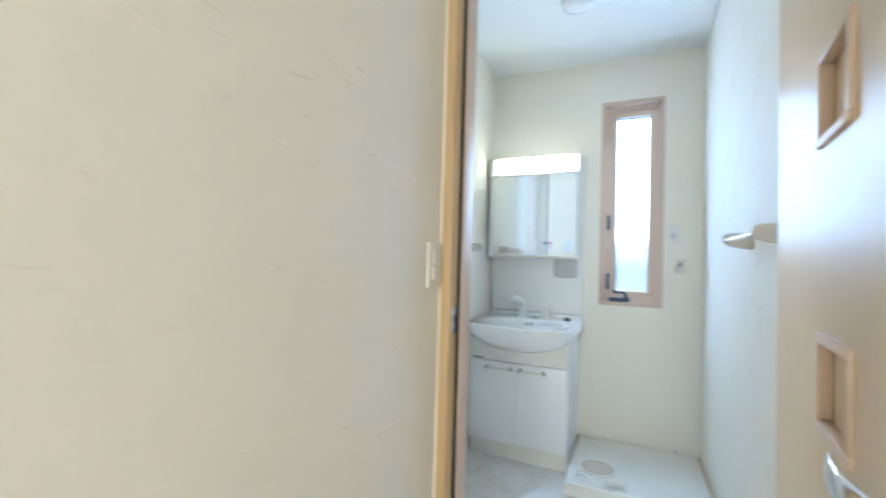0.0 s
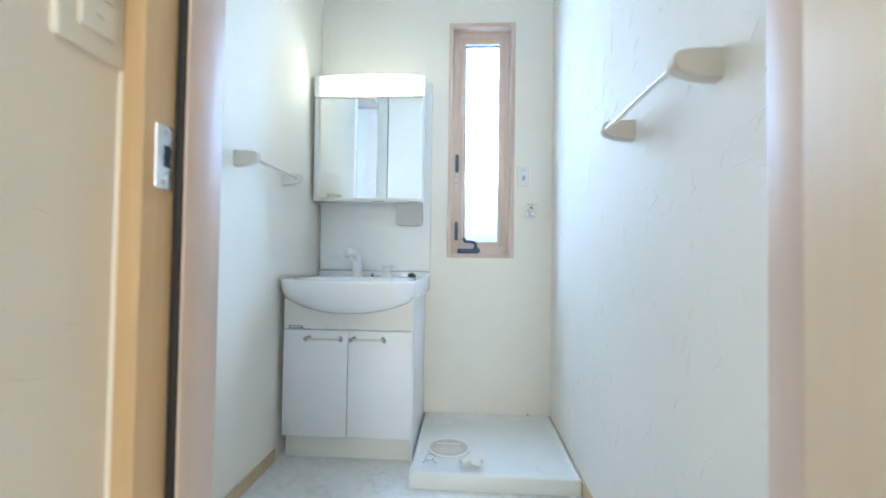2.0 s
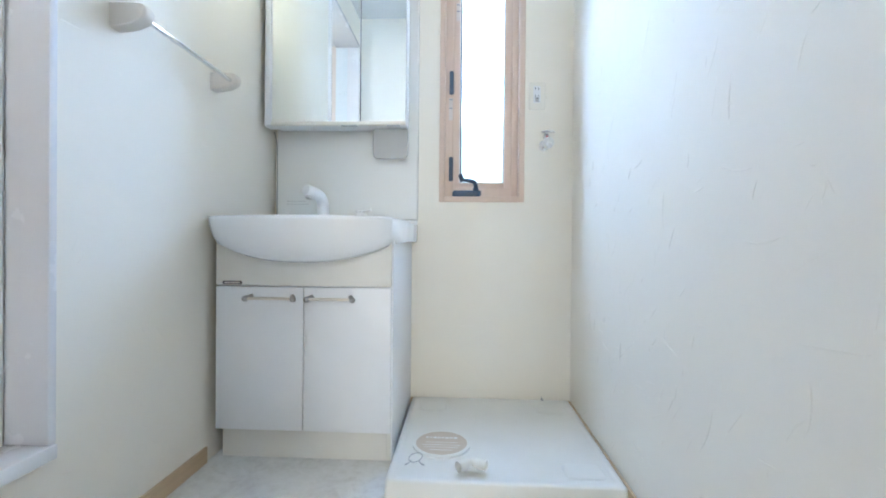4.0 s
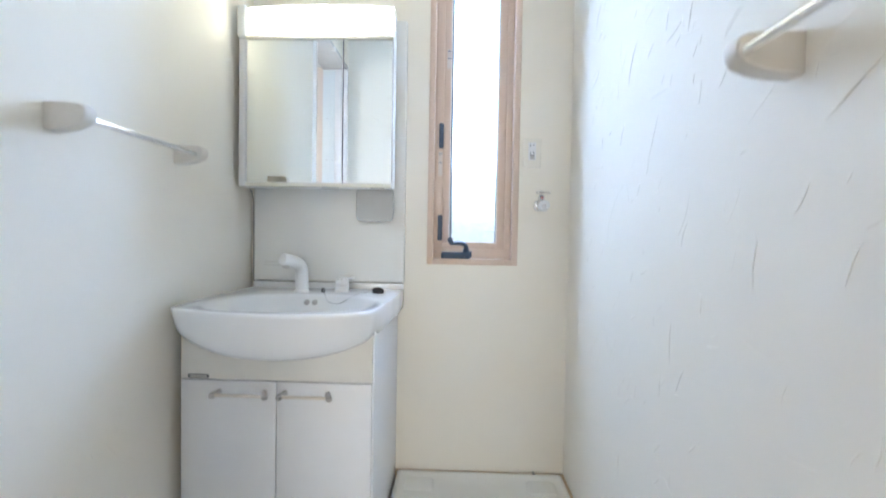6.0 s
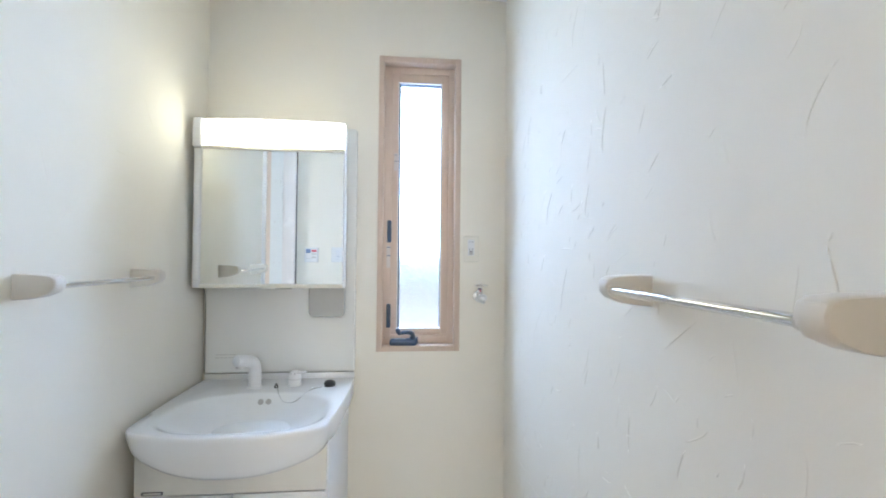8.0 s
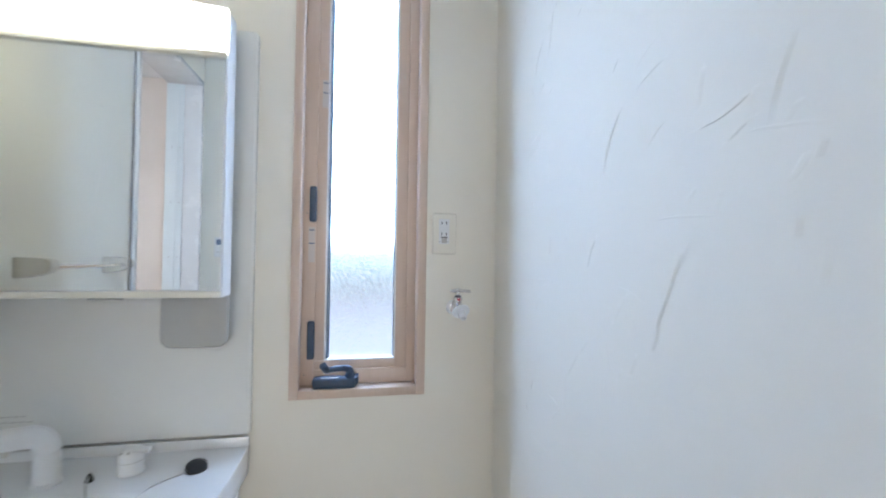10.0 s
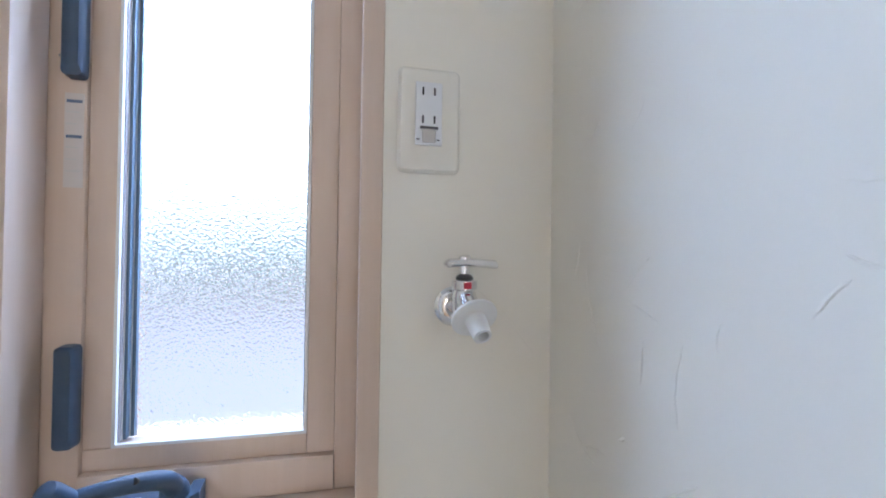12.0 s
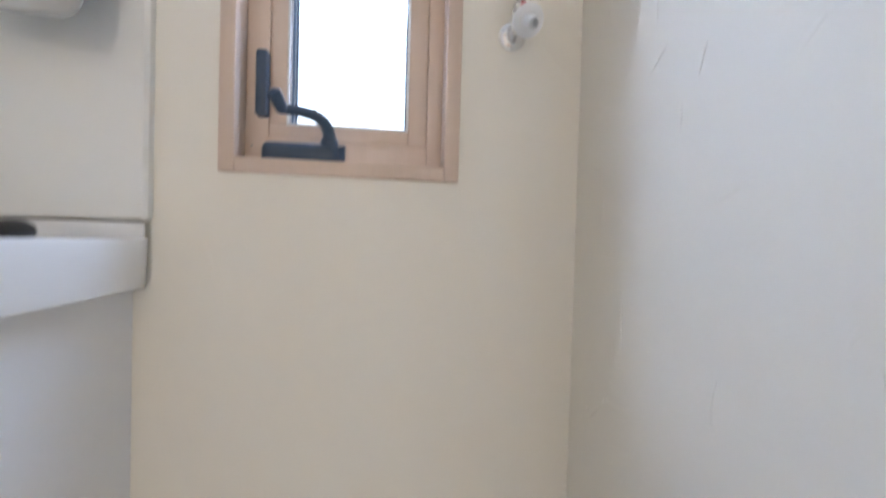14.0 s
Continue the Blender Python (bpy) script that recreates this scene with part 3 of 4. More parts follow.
for z0, z1 in ((1.136, 1.257), (1.572, 1.686)):
    bm = loft([[(x, 0.05, z) for x, z in rounded(0.859, (z0 + z1) / 2, 0.022, z1 - z0, 0.006)], [(x, 0.036, z) for x, z in rounded(0.859, (z0 + z1) / 2, 0.021, z1 - z0 - 0.002, 0.006)],
               [(x, 0.033, z) for x, z in rounded(0.859, (z0 + z1) / 2 + 0.003, 0.016, z1 - z0 - 0.014, 0.005)]])
    latch = part("latch", bm, M["navy"], win, "dark blue lever latch", 40)
    part("catch", box((0.852, 0.0355, z0 + 0.004), (0.864, 0.049, z0 + 0.018), 0.002), M["navy"], latch)
for z0, z1, x0, x1, face in ((1.443, 1.556, 0.846, 0.866, 0.05), (1.945, 2.035, 0.880, 0.900, SY)):
    st = part("sticker", box((x0, face - 0.0006, z0), (x1, face - 0.0001, z1)), M["film"], win, "pale printed film label")
    for k in range(7):
        zz = z1 - 0.008 - k * (z1 - z0 - 0.014) / 7
        part("print_bar", box((x0 + 0.002, face - 0.0009, zz - (0.0035 if k in (0, 3) else 0.0012)), (x1 - (0.002 if k in (0, 3) else 0.003 + 0.002 * (k % 3)), face - 0.0006, zz)), M["blueprint"] if k in (0, 3) else M["faint"], st)
for x, z in ((0.884, 2.07), (1.146, 2.07)):
    part("screw", turned([(0.003, 0), (0.002, 0.0015)], (0, -1, 0), (x, SY, z), 8), M["faint"], win)
for z in (1.085, 1.60):
    part("screw", turned([(0.0022, 0), (0.0015, 0.001)], (0, -1, 0), (0.840, 0.0505, z), 8), M["seam"], win)
crank = part("window_crank", loft([[(x, y, z) for x, y in rounded(0.935, 0.022, 0.134 - i, 0.044 - j, 0.014 - 0.4 * j)] for z, i, j in
                                   ((WZ0, 0.004, 0.004), (WZ0 + 0.003, 0.0, 0.0), (WZ0 + 0.020, 0.0, 0.0), (WZ0 + 0.028, 0.006, 0.006), (WZ0 + 0.031, 0.014, 0.014))]), M["navy"], win, "dark blue crank operator on the sill", 40)
bm = loft([[(0.996, y, z) for y, z in ((0.006, WZ0 + 0.001), (0.040, WZ0 + 0.001), (0.040, WZ0 + 0.034), (0.006, WZ0 + 0.028))], [(1.010, y, z) for y, z in ((0.016, WZ0 + 0.010), (0.038, WZ0 + 0.010), (0.038, WZ0 + 0.036), (0.016, WZ0 + 0.032))]])
part("cap", bm, M["navy"], crank)
part("hub", turned([(0.0155, 0), (0.0155, 0.014), (0.012, 0.024)], (-0.05, -0.45, 1), (0.984, 0.022, WZ0 + 0.024)), M["navy"], crank, "", 40)
arm = smooth_path([(0.985, 0.014, WZ0 + 0.040), (0.982, -0.004, WZ0 + 0.058), (0.970, -0.024, WZ0 + 0.069), (0.945, -0.040, WZ0 + 0.073), (0.919, -0.052, WZ0 + 0.072)], 6)
part("arm", tube(arm, [0.0115 - 0.0035 * i / len(arm) for i in range(len(arm))], 14), M["navy"], crank, "", 50)
part("knob", turned([(0.006, -0.004), (0.0095, 0.0), (0.0105, 0.010), (0.0115, 0.026), (0.0105, 0.032), (0.005, 0.035)], (-0.30, -0.65, 0.68), (0.918, -0.053, WZ0 + 0.070), 20), M["navy"], crank, "", 40)
part("pin", turned([(0.0035, 0), (0.0035, 0.004)], (-0.2, -0.8, 0.5), (0.966, -0.034, WZ0 + 0.075), 10), M["black"], crank)
part("print_bar", box((0.896, 0.006, WZ0 + 0.0312), (0.950, 0.016, WZ0 + 0.0317)), M["faint"], crank)

# ---- washing machine pan and what lies on it ----
PX0, PX1, PY0, PY1, PZ = 0.682, 1.441, -0.755, -0.014, 0.068
pan = thing("washing_machine_pan", ((PX0 + PX1) / 2, (PY0 + PY1) / 2, 0), "cream plastic washing machine drip pan in the corner", "drip pan")
c = ((PX0 + PX1) / 2, (PY0 + PY1) / 2)
w, d = PX1 - PX0, PY1 - PY0
rings = [[(x, y, z) for x, y in rounded(c[0], c[1], w - i, d - i, r, 5)] for z, i, r in
         ((0, 0, 0.012), (PZ - 0.006, 0.004, 0.012), (PZ, 0.014, 0.012), (PZ, 0.045, 0.02), (PZ - 0.004, 0.060, 0.03), (PZ - 0.009, 0.080, 0.035), (PZ - 0.010, 0.20, 0.05))]
part("tray", loft(rings), M["pan"], pan, "", 60)
for x, y in ((PX0 + 0.11, PY1 - 0.10), (PX1 - 0.11, PY1 - 0.10), (PX1 - 0.11, PY0 + 0.11)):
    part("foot_pad", loft([[(px, py, z) for px, py in rounded(x, y, 0.13 - i, 0.10 - i, 0.02)] for z, i in ((PZ - 0.0105, 0.0), (PZ - 0.006, 0.008), (PZ - 0.005, 0.02))]), M["pan"], pan, "", 50)
drain = part("drain_cover", disc(0.850, -0.487, PZ - 0.0105, PZ - 0.001, 0.108, 0.104), M["pan"], pan, "round drain cover", 40)
label = part("drain_sticker", disc(0.850, -0.485, PZ - 0.001, PZ - 0.0003, 0.096, 0.091), M["sticker"], pan, "round beige sticker with white print", 40)
random.seed(4)
for k, (yy, half) in enumerate(((-0.447, 0.062), (-0.485, 0.058), (-0.505, 0.070), (-0.523, 0.062), (-0.543, 0.040))):
    x = 0.850 - half
    big = k == 0
    while x < 0.850 + half:
        wd = random.uniform(0.009, 0.014) if big else random.uniform(0.004, 0.009)
        hh = 0.012 if big else 0.005
        part("print_bar", box((x, yy - hh * random.uniform(0.35, 0.6), PZ - 0.0003), (x + wd, yy + hh * random.uniform(0.35, 0.6), PZ + 0.0002)), M["paper"], label)
        x += wd + (0.004 if big else 0.003)
part("corner_clip", loft([[(1.305 + dx, y, PZ + dz) for dx, dz in ((0, 0), (0.014, 0), (0.002, 0.02))] for y in (-0.030, -0.024)]), M["nickel"], pan, "small dark clip")
clamp = thing("hose_clamp", (0.768, -0.645, PZ), "thin wire hose clamp lying on the drip pan", "hose clamp")
ringp = [(0.768 + 0.023 * math.cos(a), -0.630 + 0.018 * math.sin(a), PZ + 0.014 + 0.008 * math.sin(a + 0.6)) for a in [2 * math.pi * k / 36 for k in range(37)]]
part("wire", tube(ringp, 0.0016, 8), M["nickel"], clamp, "", 60)
for sx in (-1, 1):
    part("ear", tube([(0.768 + sx * 0.012, -0.646, PZ + 0.012), (0.768 + sx * 0.024, -0.660, PZ + 0.006), (0.768 + sx * 0.032, -0.657, PZ + 0.0022), (0.768 + sx * 0.021, -0.646, PZ + 0.0022)], 0.0016, 8), M["nickel"], clamp, "", 60)
elbow = thing("drain_elbow", (0.952, -0.660, PZ), "white plastic pipe elbow lying on the drip pan", "pipe fitting")


def pipe_end(a, b, r):
    a, b = Vector(a), Vector(b)
    L = (b - a).length
    return turned([(r * 0.9, 0.0), (r * 0.9, L * 0.35), (r * 1.12, L * 0.40), (r * 1.12, L), (r * 0.92, L), (r * 0.85, L * 0.45)], b - a, a, 24)


part("socket", pipe_end((0.958, -0.655, PZ + 0.020), (0.915, -0.692, PZ + 0.019), 0.0158), M["pan"], elbow, "", 40)
part("socket", pipe_end((0.958, -0.655, PZ + 0.020), (1.008, -0.677, PZ + 0.020), 0.0158), M["pan"], elbow, "", 40)
part("bend", turned([(0.003, -0.0145), (0.010, -0.010), (0.0145, 0), (0.010, 0.010), (0.003, 0.0145)], (0, 0, 1), (0.958, -0.655, PZ + 0.0195), 20), M["pan"], elbow, "", 60)

# ---- vanity ----
CX0, CX1, CY = 0.013, 0.665, -0.535
cab = thing("vanity_cabinet", ((CX0 + CX1) / 2, CY / 2, 0), "white two-door vanity cabinet with a cream plinth under the basin", "vanity")
part("body", boxes(((CX0, CY, 0.122), (CX1, 0, 0.80))), M["white"], cab, "white carcass")
part("side_panel", box((CX1, CY - 0.002, 0.0), (CX1 + 0.006, 0, 0.828), 0.0015), M["white"], cab, "white side panel")
part("plinth", box((CX0, -0.503, 0), (CX1 - 0.022, -0.02, 0.122)), M["cream"], cab, "cream plinth")
part("plinth", box((CX1 - 0.021, -0.503, 0), (CX1 - 0.001, -0.02, 0.122)), M["cream"], cab)
part("apron", box((CX0, CY - 0.018, 0.657), (CX1, CY - 0.0005, 0.828), 0.002), M["cream"], cab, "cream upper panel", 40)
plate = part("maker_plate", plate_y(0.038, 0.111, 0.660, 0.673, CY - 0.018, CY - 0.0192, 0.005, 0.0005), M["ink_and_gap"], cab, "small dark maker's plate")
part("print_bar", box((0.046, CY - 0.0196, 0.6635), (0.103, CY - 0.0192, 0.6695)), M["faint"], plate)
for x0, x1, h0, h1 in ((CX0, 0.3405, 0.131, 0.319), (0.3435, CX1, 0.357, 0.535)):
    d = part("door", box((x0, CY - 0.018, 0.124), (x1, CY - 0.0005, 0.652), 0.0018), M["white"], cab, "white door", 40)
    hz, hy = 0.612, CY - 0.018
    h = part("handle", tube([(h0 + 0.010, hy - 0.026, hz), (h1 - 0.010, hy - 0.026, hz)], 0.0052, 14), M["ivory"], d, "pale bar handle with grey ends", 50)
    for x, s in ((h0 + 0.012, 1), (h1 - 0.012, -1)):
        part("post", turned([(0.0088, 0), (0.0088, 0.018), (0.0105, 0.026), (0.0105, 0.034), (0.006, 0.040)], (-0.45 * s, -1, -0.25), (x + 0.006 * s, hy, hz + 0.006), 18), M["nickel"], h, "grey handle end", 40)

RIM = 0.908
N = 120


def front_y(x):
    return -0.692 + 0.075 * abs((x - 0.345) / 0.330) ** 2.2


raw = [(0.0, -0.003), (-0.004, -0.2), (0.0, -0.42), (0.004, -0.57)]
xs = [0.010 + k * (0.666 - 0.010) / 40 for k in range(41)]
raw += [(x, front_y(x) + (0.012 if k in (0, 40) else 0.003 if k in (1, 39) else 0)) for k, x in enumerate(xs)]
raw += [(0.673, -0.595), (0.685, -0.49), (0.696, -0.34), (0.702, -0.18), (0.70, -0.003)]
raw += [(0.70 - 0.07 * k, -0.003) for k in range(1, 10)]


def resample(pts, n):
    p = [Vector(q) for q in pts] + [Vector(pts[0])]
    seg = [(b - a).length for a, b in zip(p, p[1:])]
    total, out, i, run = sum(seg), [], 0, 0.0
    for k in range(n):
        s = total * k / n
        while run + seg[i] < s:
            run += seg[i]
            i += 1
        out.append(p[i].lerp(p[i + 1], (s - run) / seg[i]))
    return out


outline = resample(raw, N)
mid = Vector((0.352, -0.36))


def under(p):
    """Height of the basin's lower edge below a point of the outline."""
    u = min(1.0, abs(p.x - 0.352) / 0.345)
    front = min(1.0, max(0.0, (-p.y - 0.30) / 0.32))
    return 0.826 + front * (0.745 + 0.066 * u ** 2.3 - 0.826)


def outer(inset, lift, z=None):
    ring = []
    for p in outline:
        back = 1.0 if p.y < -0.02 else 0.0
        d = (mid - p).normalized()
        front = min(1.0, max(0.0, (-p.y - 0.45) / 0.15))
        q = p + Vector((0.4 * d.x, d.y * back)) * inset * (0.15 + 0.85 * front)
        ring.append((q.x, min(q.y, -0.003), z if z is not None else under(p) + lift))
    return ring


def bowl(shrink, z):
    """Ring of the hollow: a full, rounded oval that narrows a little towards the back."""
    ring = []
    for p in outline:
        a = math.atan2((p.y + 0.435) / 0.208, (p.x - 0.356) / 0.300)
        e = 2 / 2.7
        c, q = math.cos(a), math.sin(a)
        x = math.copysign(abs(c) ** e, c)
        y = math.copysign(abs(q) ** e, q)
        ring.append((0.356 + 0.300 * x * shrink * (1 - 0.05 * y), -0.435 + 0.208 * y * shrink, z))
    return ring


def deck(z):
    """Rear edge of the bowl's flat rim, between the outline and the hollow."""
    return [((a[0] + b[0]) / 2, (a[1] + b[1]) / 2, z) for a, b in zip(outer(0.02, 0, z), bowl(1.03, z))]


basin = thing("washbasin", (0.352, -0.36, 0.80), "white ceramic washbasin with a bowed front", "washbasin")
rings = [outer(0.13, 0.004), outer(0.070, 0.0), outer(0.042, 0.010), outer(0.024, 0.030), outer(0.012, 0.055)]
rings += [outer(0.002, 0, RIM - 0.016), outer(0.001, 0, RIM - 0.006), outer(0.005, 0, RIM - 0.001), outer(0.012, 0, RIM), deck(RIM - 0.001), bowl(1.04, RIM - 0.002), bowl(1.0, RIM - 0.005), bowl(0.97, RIM - 0.010), bowl(0.94, RIM - 0.018)]
rings += [bowl(0.94 * k / 12, RIM - 0.018 - 0.088 * (1 - (k / 12) ** 2.1)) for k in range(11, 0, -1)]
part("bowl", loft(rings), M["ceramic"], basin, "", 62)
part("back_ledge", box((0.0, -0.028, RIM - 0.02), (0.70, -0.0225, 0.934), 0.004), M["ceramic"], basin, "", 40)
part("drain", turned([(0.024, 0), (0.024, 0.004), (0.018, 0.005)], (0, 0, 1), (0.356, -0.435, RIM - 0.1075)), M["chrome"], basin, "chrome drain", 40)
for x in (0.337, 0.369):
    part("overflow_hole", turned([(0.0115, 0), (0.0115, 0.004), (0.009, 0.005)], (0, -0.8, 0.55), (x, -0.258, 0.876), 20), M["nickel"], basin, "grey overflow cap", 40)

tap = thing("basin_faucet", (0.268, -0.135, RIM), "white pull-out basin faucet on the washbasin", "faucet")
part("base", turned([(0.031, 0), (0.031, 0.006), (0.027, 0.010)], (0, 0, 1), (0.278, -0.160, RIM - 0.002)), M["plastic"], tap, "", 40)
sp = smooth_path([(0.278, -0.160, RIM + 0.004), (0.278, -0.160, RIM + 0.050), (0.277, -0.162, RIM + 0.092), (0.270, -0.180, RIM + 0.120), (0.258, -0.212, RIM + 0.131)], 7)
part("neck", tube(sp, [0.0272 - 0.0022 * (i / len(sp)) for i in range(len(sp))], 28), M["plastic"], tap, "", 50)
head = part("head", turned([(0.0235, -0.024), (0.0245, -0.010), (0.0250, 0.012), (0.0245, 0.034), (0.0220, 0.042), (0.012, 0.045), (0.003, 0.0455)], (-0.30, -0.55, 0.12), (0.254, -0.222, RIM + 0.134), 32), M["plastic"], tap, "white pull-out spray head", 50)
part("nozzle", turned([(0.0150, 0.0), (0.0160, 0.006), (0.014, 0.012), (0.008, 0.013)], (-0.1, -0.25, -1), (0.243, -0.242, RIM + 0.117), 20), M["faint"], head, "grey spray outlet", 40)
part("mark", box((0.2395, -0.2490, RIM + 0.1590), (0.2410, -0.2440, RIM + 0.1610)), M["ink_and_gap"], head, "small dark mark")
mixer = thing("mixer_lever", (0.444, -0.125, RIM), "white single-lever basin mixer beside the faucet", "mixer tap")
body = part("body", turned([(0.031, 0), (0.031, 0.006), (0.0285, 0.010), (0.0280, 0.030)], (0, 0, 1), (0.444, -0.128, RIM - 0.002), 32), M["plastic"], mixer, "", 40)
part("collar", turned([(0.0284, 0.030), (0.0284, 0.032)], (0, 0, 1), (0.444, -0.128, RIM - 0.002), 32), M["faint"], mixer, "grey joint line")
cap = part("cap", turned([(0.0282, 0.032), (0.0280, 0.046), (0.0235, 0.058), (0.015, 0.064), (0.004, 0.066)], (0, 0, 1), (0.444, -0.128, RIM - 0.002), 32), M["plastic"], mixer, "", 40)
for dx in (-0.012, 0.004):
    part("mark", turned([(0.0035, 0), (0.003, 0.001)], (0, -0.75, 0.65), (0.444 + dx, -0.1515, RIM + 0.0545), 12), M["nickel"], cap, "small dark mark")
lv = smooth_path([(0.446, -0.132, RIM + 0.056), (0.474, -0.144, RIM + 0.059), (0.500, -0.155, RIM + 0.064)], 5)
part("lever", loft([[(p.x, p.y + 0.013 * math.cos(a), p.z + 0.0055 * math.sin(a)) for a in [2 * math.pi * k / 14 for k in range(14)]] for p in lv]), M["plastic"], mixer, "", 50)
plug = thing("basin_plug", (0.603, -0.146, RIM), "black rubber basin plug on a ball chain", "basin plug")
part("stopper", turned([(0.023, 0), (0.026, 0.003), (0.025, 0.012), (0.019, 0.017), (0.006, 0.019)], (0.15, -0.35, 1), (0.603, -0.146, RIM), 24), M["black"], plug, "black rubber stopper", 40)
part("anchor", turned([(0.009, 0), (0.008, 0.006), (0.004, 0.016), (0.002, 0.020)], (0, 0, 1), (0.372, -0.165, RIM - 0.001), 16), M["black"], plug, "dark chain anchor", 40)
chain = smooth_path([(0.372, -0.167, RIM + 0.014), (0.392, -0.215, RIM + 0.004), (0.430, -0.268, RIM - 0.026), (0.480, -0.275, RIM - 0.028), (0.530, -0.225, RIM + 0.002), (0.578, -0.175, RIM + 0.004), (0.595, -0.156, RIM + 0.012)], 8)
part("chain", tube(chain, 0.0017, 8), M["steel"], plug, "thin ball chain", 60)

# ---- splashback and mirror cabinet ----
back = thing("splashback", (0.35, 0, 0.935), "white splashback panel behind the washbasin", "splashback")
part("panel", plate_y(-0.004, 0.700, 0.935, 2.13, 0.0, -0.022, 0.012, 0.006), M["panel"], back, "", 40)
part("edge_trim", tube(smooth_path([(-0.003, -0.022, 0.936), (-0.003, -0.022, 1.20), (-0.004, -0.024, 1.30), (0.0, -0.045, 1.335), (0.006, -0.075, 1.352)], 5), 0.0022, 8), M["seam"], back, "thin grey edge line", 50)
part("seam", box((-0.002, -0.0232, 0.934), (0.698, -0.0222, 0.9365)), M["seam"], back, "grey sealing joint")

for k in range(6):
    part("print_bar", box((0.050 + 0.016 * k, -0.0226, 1.022 + 0.001 * (k % 2)), (0.062 + 0.016 * k, -0.0221, 1.0265)), M["faint"], back)
    part("print_bar", box((0.048 + 0.019 * k, -0.0226, 1.008), (0.062 + 0.019 * k, -0.0221, 1.0115)), M["faint"], back)
mc = thing("mirror_cabinet", (0.337, 0, 1.357), "white mirror cabinet with mirrored doors and a lit top lamp", "mirror cabinet")
part("body", box((0.0, -0.166, 1.354), (0.6645, -0.105, 2.104), 0.006, 3), M["plastic"], mc, "white plastic case", 40)
part("mount", box((0.02, -0.106, 1.37), (0.632, -0.0225, 2.105), 0.006), M["plastic"], mc, "white recessed back", 40)
part("side_rail", box((0.006, -0.178, 1.354), (0.039, -0.164, 1.975), 0.006, 3), M["plastic"], mc, "white rounded side rail", 40)
part("lamp_end", box((0.004, -0.194, 1.9755), (0.044, -0.164, 2.108), 0.009, 3), M["plastic"], mc, "white lamp end cap", 40)
part("side_rail", box((0.6602, -0.178, 1.354), (0.6650, -0.164, 1.972), 0.0015), M["plastic"], mc, "", 40)
part("ledge", box((0.040, -0.186, 1.354), (0.660, -0.1665, 1.3705), 0.002), M["ledge"], mc, "cream lower ledge", 40)
part("ledge", box((0.040, -0.186, 1.9705), (0.662, -0.1665, 1.986), 0.002), M["ledge"], mc, "cream upper ledge", 40)
for x0, x1 in ((0.0415, 0.4488), (0.4532, 0.6595)):
    d = part("door", box((x0, -0.176, 1.3715), (x1, -0.1665, 1.9695), 0.001), M["plastic"], mc, "mirrored door")
    part("mirror", box((x0 + 0.0012, -0.1772, 1.3727), (x1 - 0.0012, -0.1762, 1.9683)), M["mirror"], d, "silvered mirror")
# dark strip standing in for the shade in the slit between the doors
part("gap_shade", box((0.4490, -0.1720, 1.3715), (0.4530, -0.1667, 1.9695)), M["ink_and_gap"], mc, "dark strip drawn as the shade between the doors")
for x0, x1 in ((0.366, 0.437), (0.574, 0.632)):
    part("finger_pull", box((x0, -0.185, 1.3495), (x1, -0.170, 1.3538), 0.001), M["grey_tray"], mc, "thin grey finger pull")
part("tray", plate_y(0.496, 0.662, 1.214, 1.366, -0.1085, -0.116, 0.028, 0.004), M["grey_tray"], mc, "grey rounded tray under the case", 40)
NL = 24
prof = []
for k in range(NL + 1):
    u = k / NL
    x = 0.045 + u * (0.661 - 0.045)
    prof.append((x, -0.180 - 0.020 * (1 - abs(2 * u - 1) ** 2.4)))
rings = []
for z, inset in ((1.987, 0.005), (1.992, 0.0), (2.045, 0.0), (2.080, 0.003), (2.094, 0.008), (2.102, 0.013)):
    rings.append([(x, y + inset, z) for x, y in prof] + [(0.661, -0.168, z), (0.045, -0.168, z)])
part("lamp_top", loft([[(x, y + 0.013, z) for x, y in prof] + [(0.661, -0.168, z), (0.045, -0.168, z)] for z in (2.1025, 2.1075)]), M["lamp"], mc, "lit top of the lamp", 40)
part("lamp_diffuser", loft(rings), M["lamp"], mc, "lit white bowed lamp cover", 50)

# ---- towel rails ----
def towel_rail(name_label, wall_x, sgn, y_far, y_near, z, reach):
    t = thing("towel_rail", (wall_x, (y_far + y_near) / 2, z), name_label, "towel rail", "towel rails")
    side = [(0.0, 0.030), (0.050, 0.029), (0.086, 0.026), (0.096, 0.020), (0.100, 0.008), (0.098, -0.006), (0.088, -0.018), (0.060, -0.029), (0.030, -0.034), (0.0, -0.036)]
    for y in (y_far, y_near):
        rings = []
        for dy, s in ((-0.019, 0.93), (-0.016, 0.985), (-0.009, 1.0), (0.009, 1.0), (0.016, 0.985), (0.019, 0.93)):
            rings.append([(wall_x + sgn * max(0.0, (q[0] - 0.05) * s + 0.05 if q[0] > 0 else 0.0), y + dy, z + q[1] * s) for q in side])
        b = part("bracket", loft(rings), M["ivory"], t, "ivory plastic bracket", 35)
        inner = y_far - 0.019 if y == y_far else y_near + 0.019
        part("socket", turned([(0.0105, -0.002), (0.0105, 0.0012), (0.0085, 0.0015)], (0, -1 if y == y_far else 1, 0), (wall_x + sgn * reach, inner, z - 0.002), 20), M["ivory"], b)
    part("rod", tube([(wall_x + sgn * reach, y_far - 0.016, z - 0.002), (wall_x + sgn * reach, (y_far + y_near) / 2, z - 0.002), (wall_x + sgn * reach, y_near + 0.016, z - 0.002)], 0.0078, 18), M["chrome"], t, "chrome rod", 60)


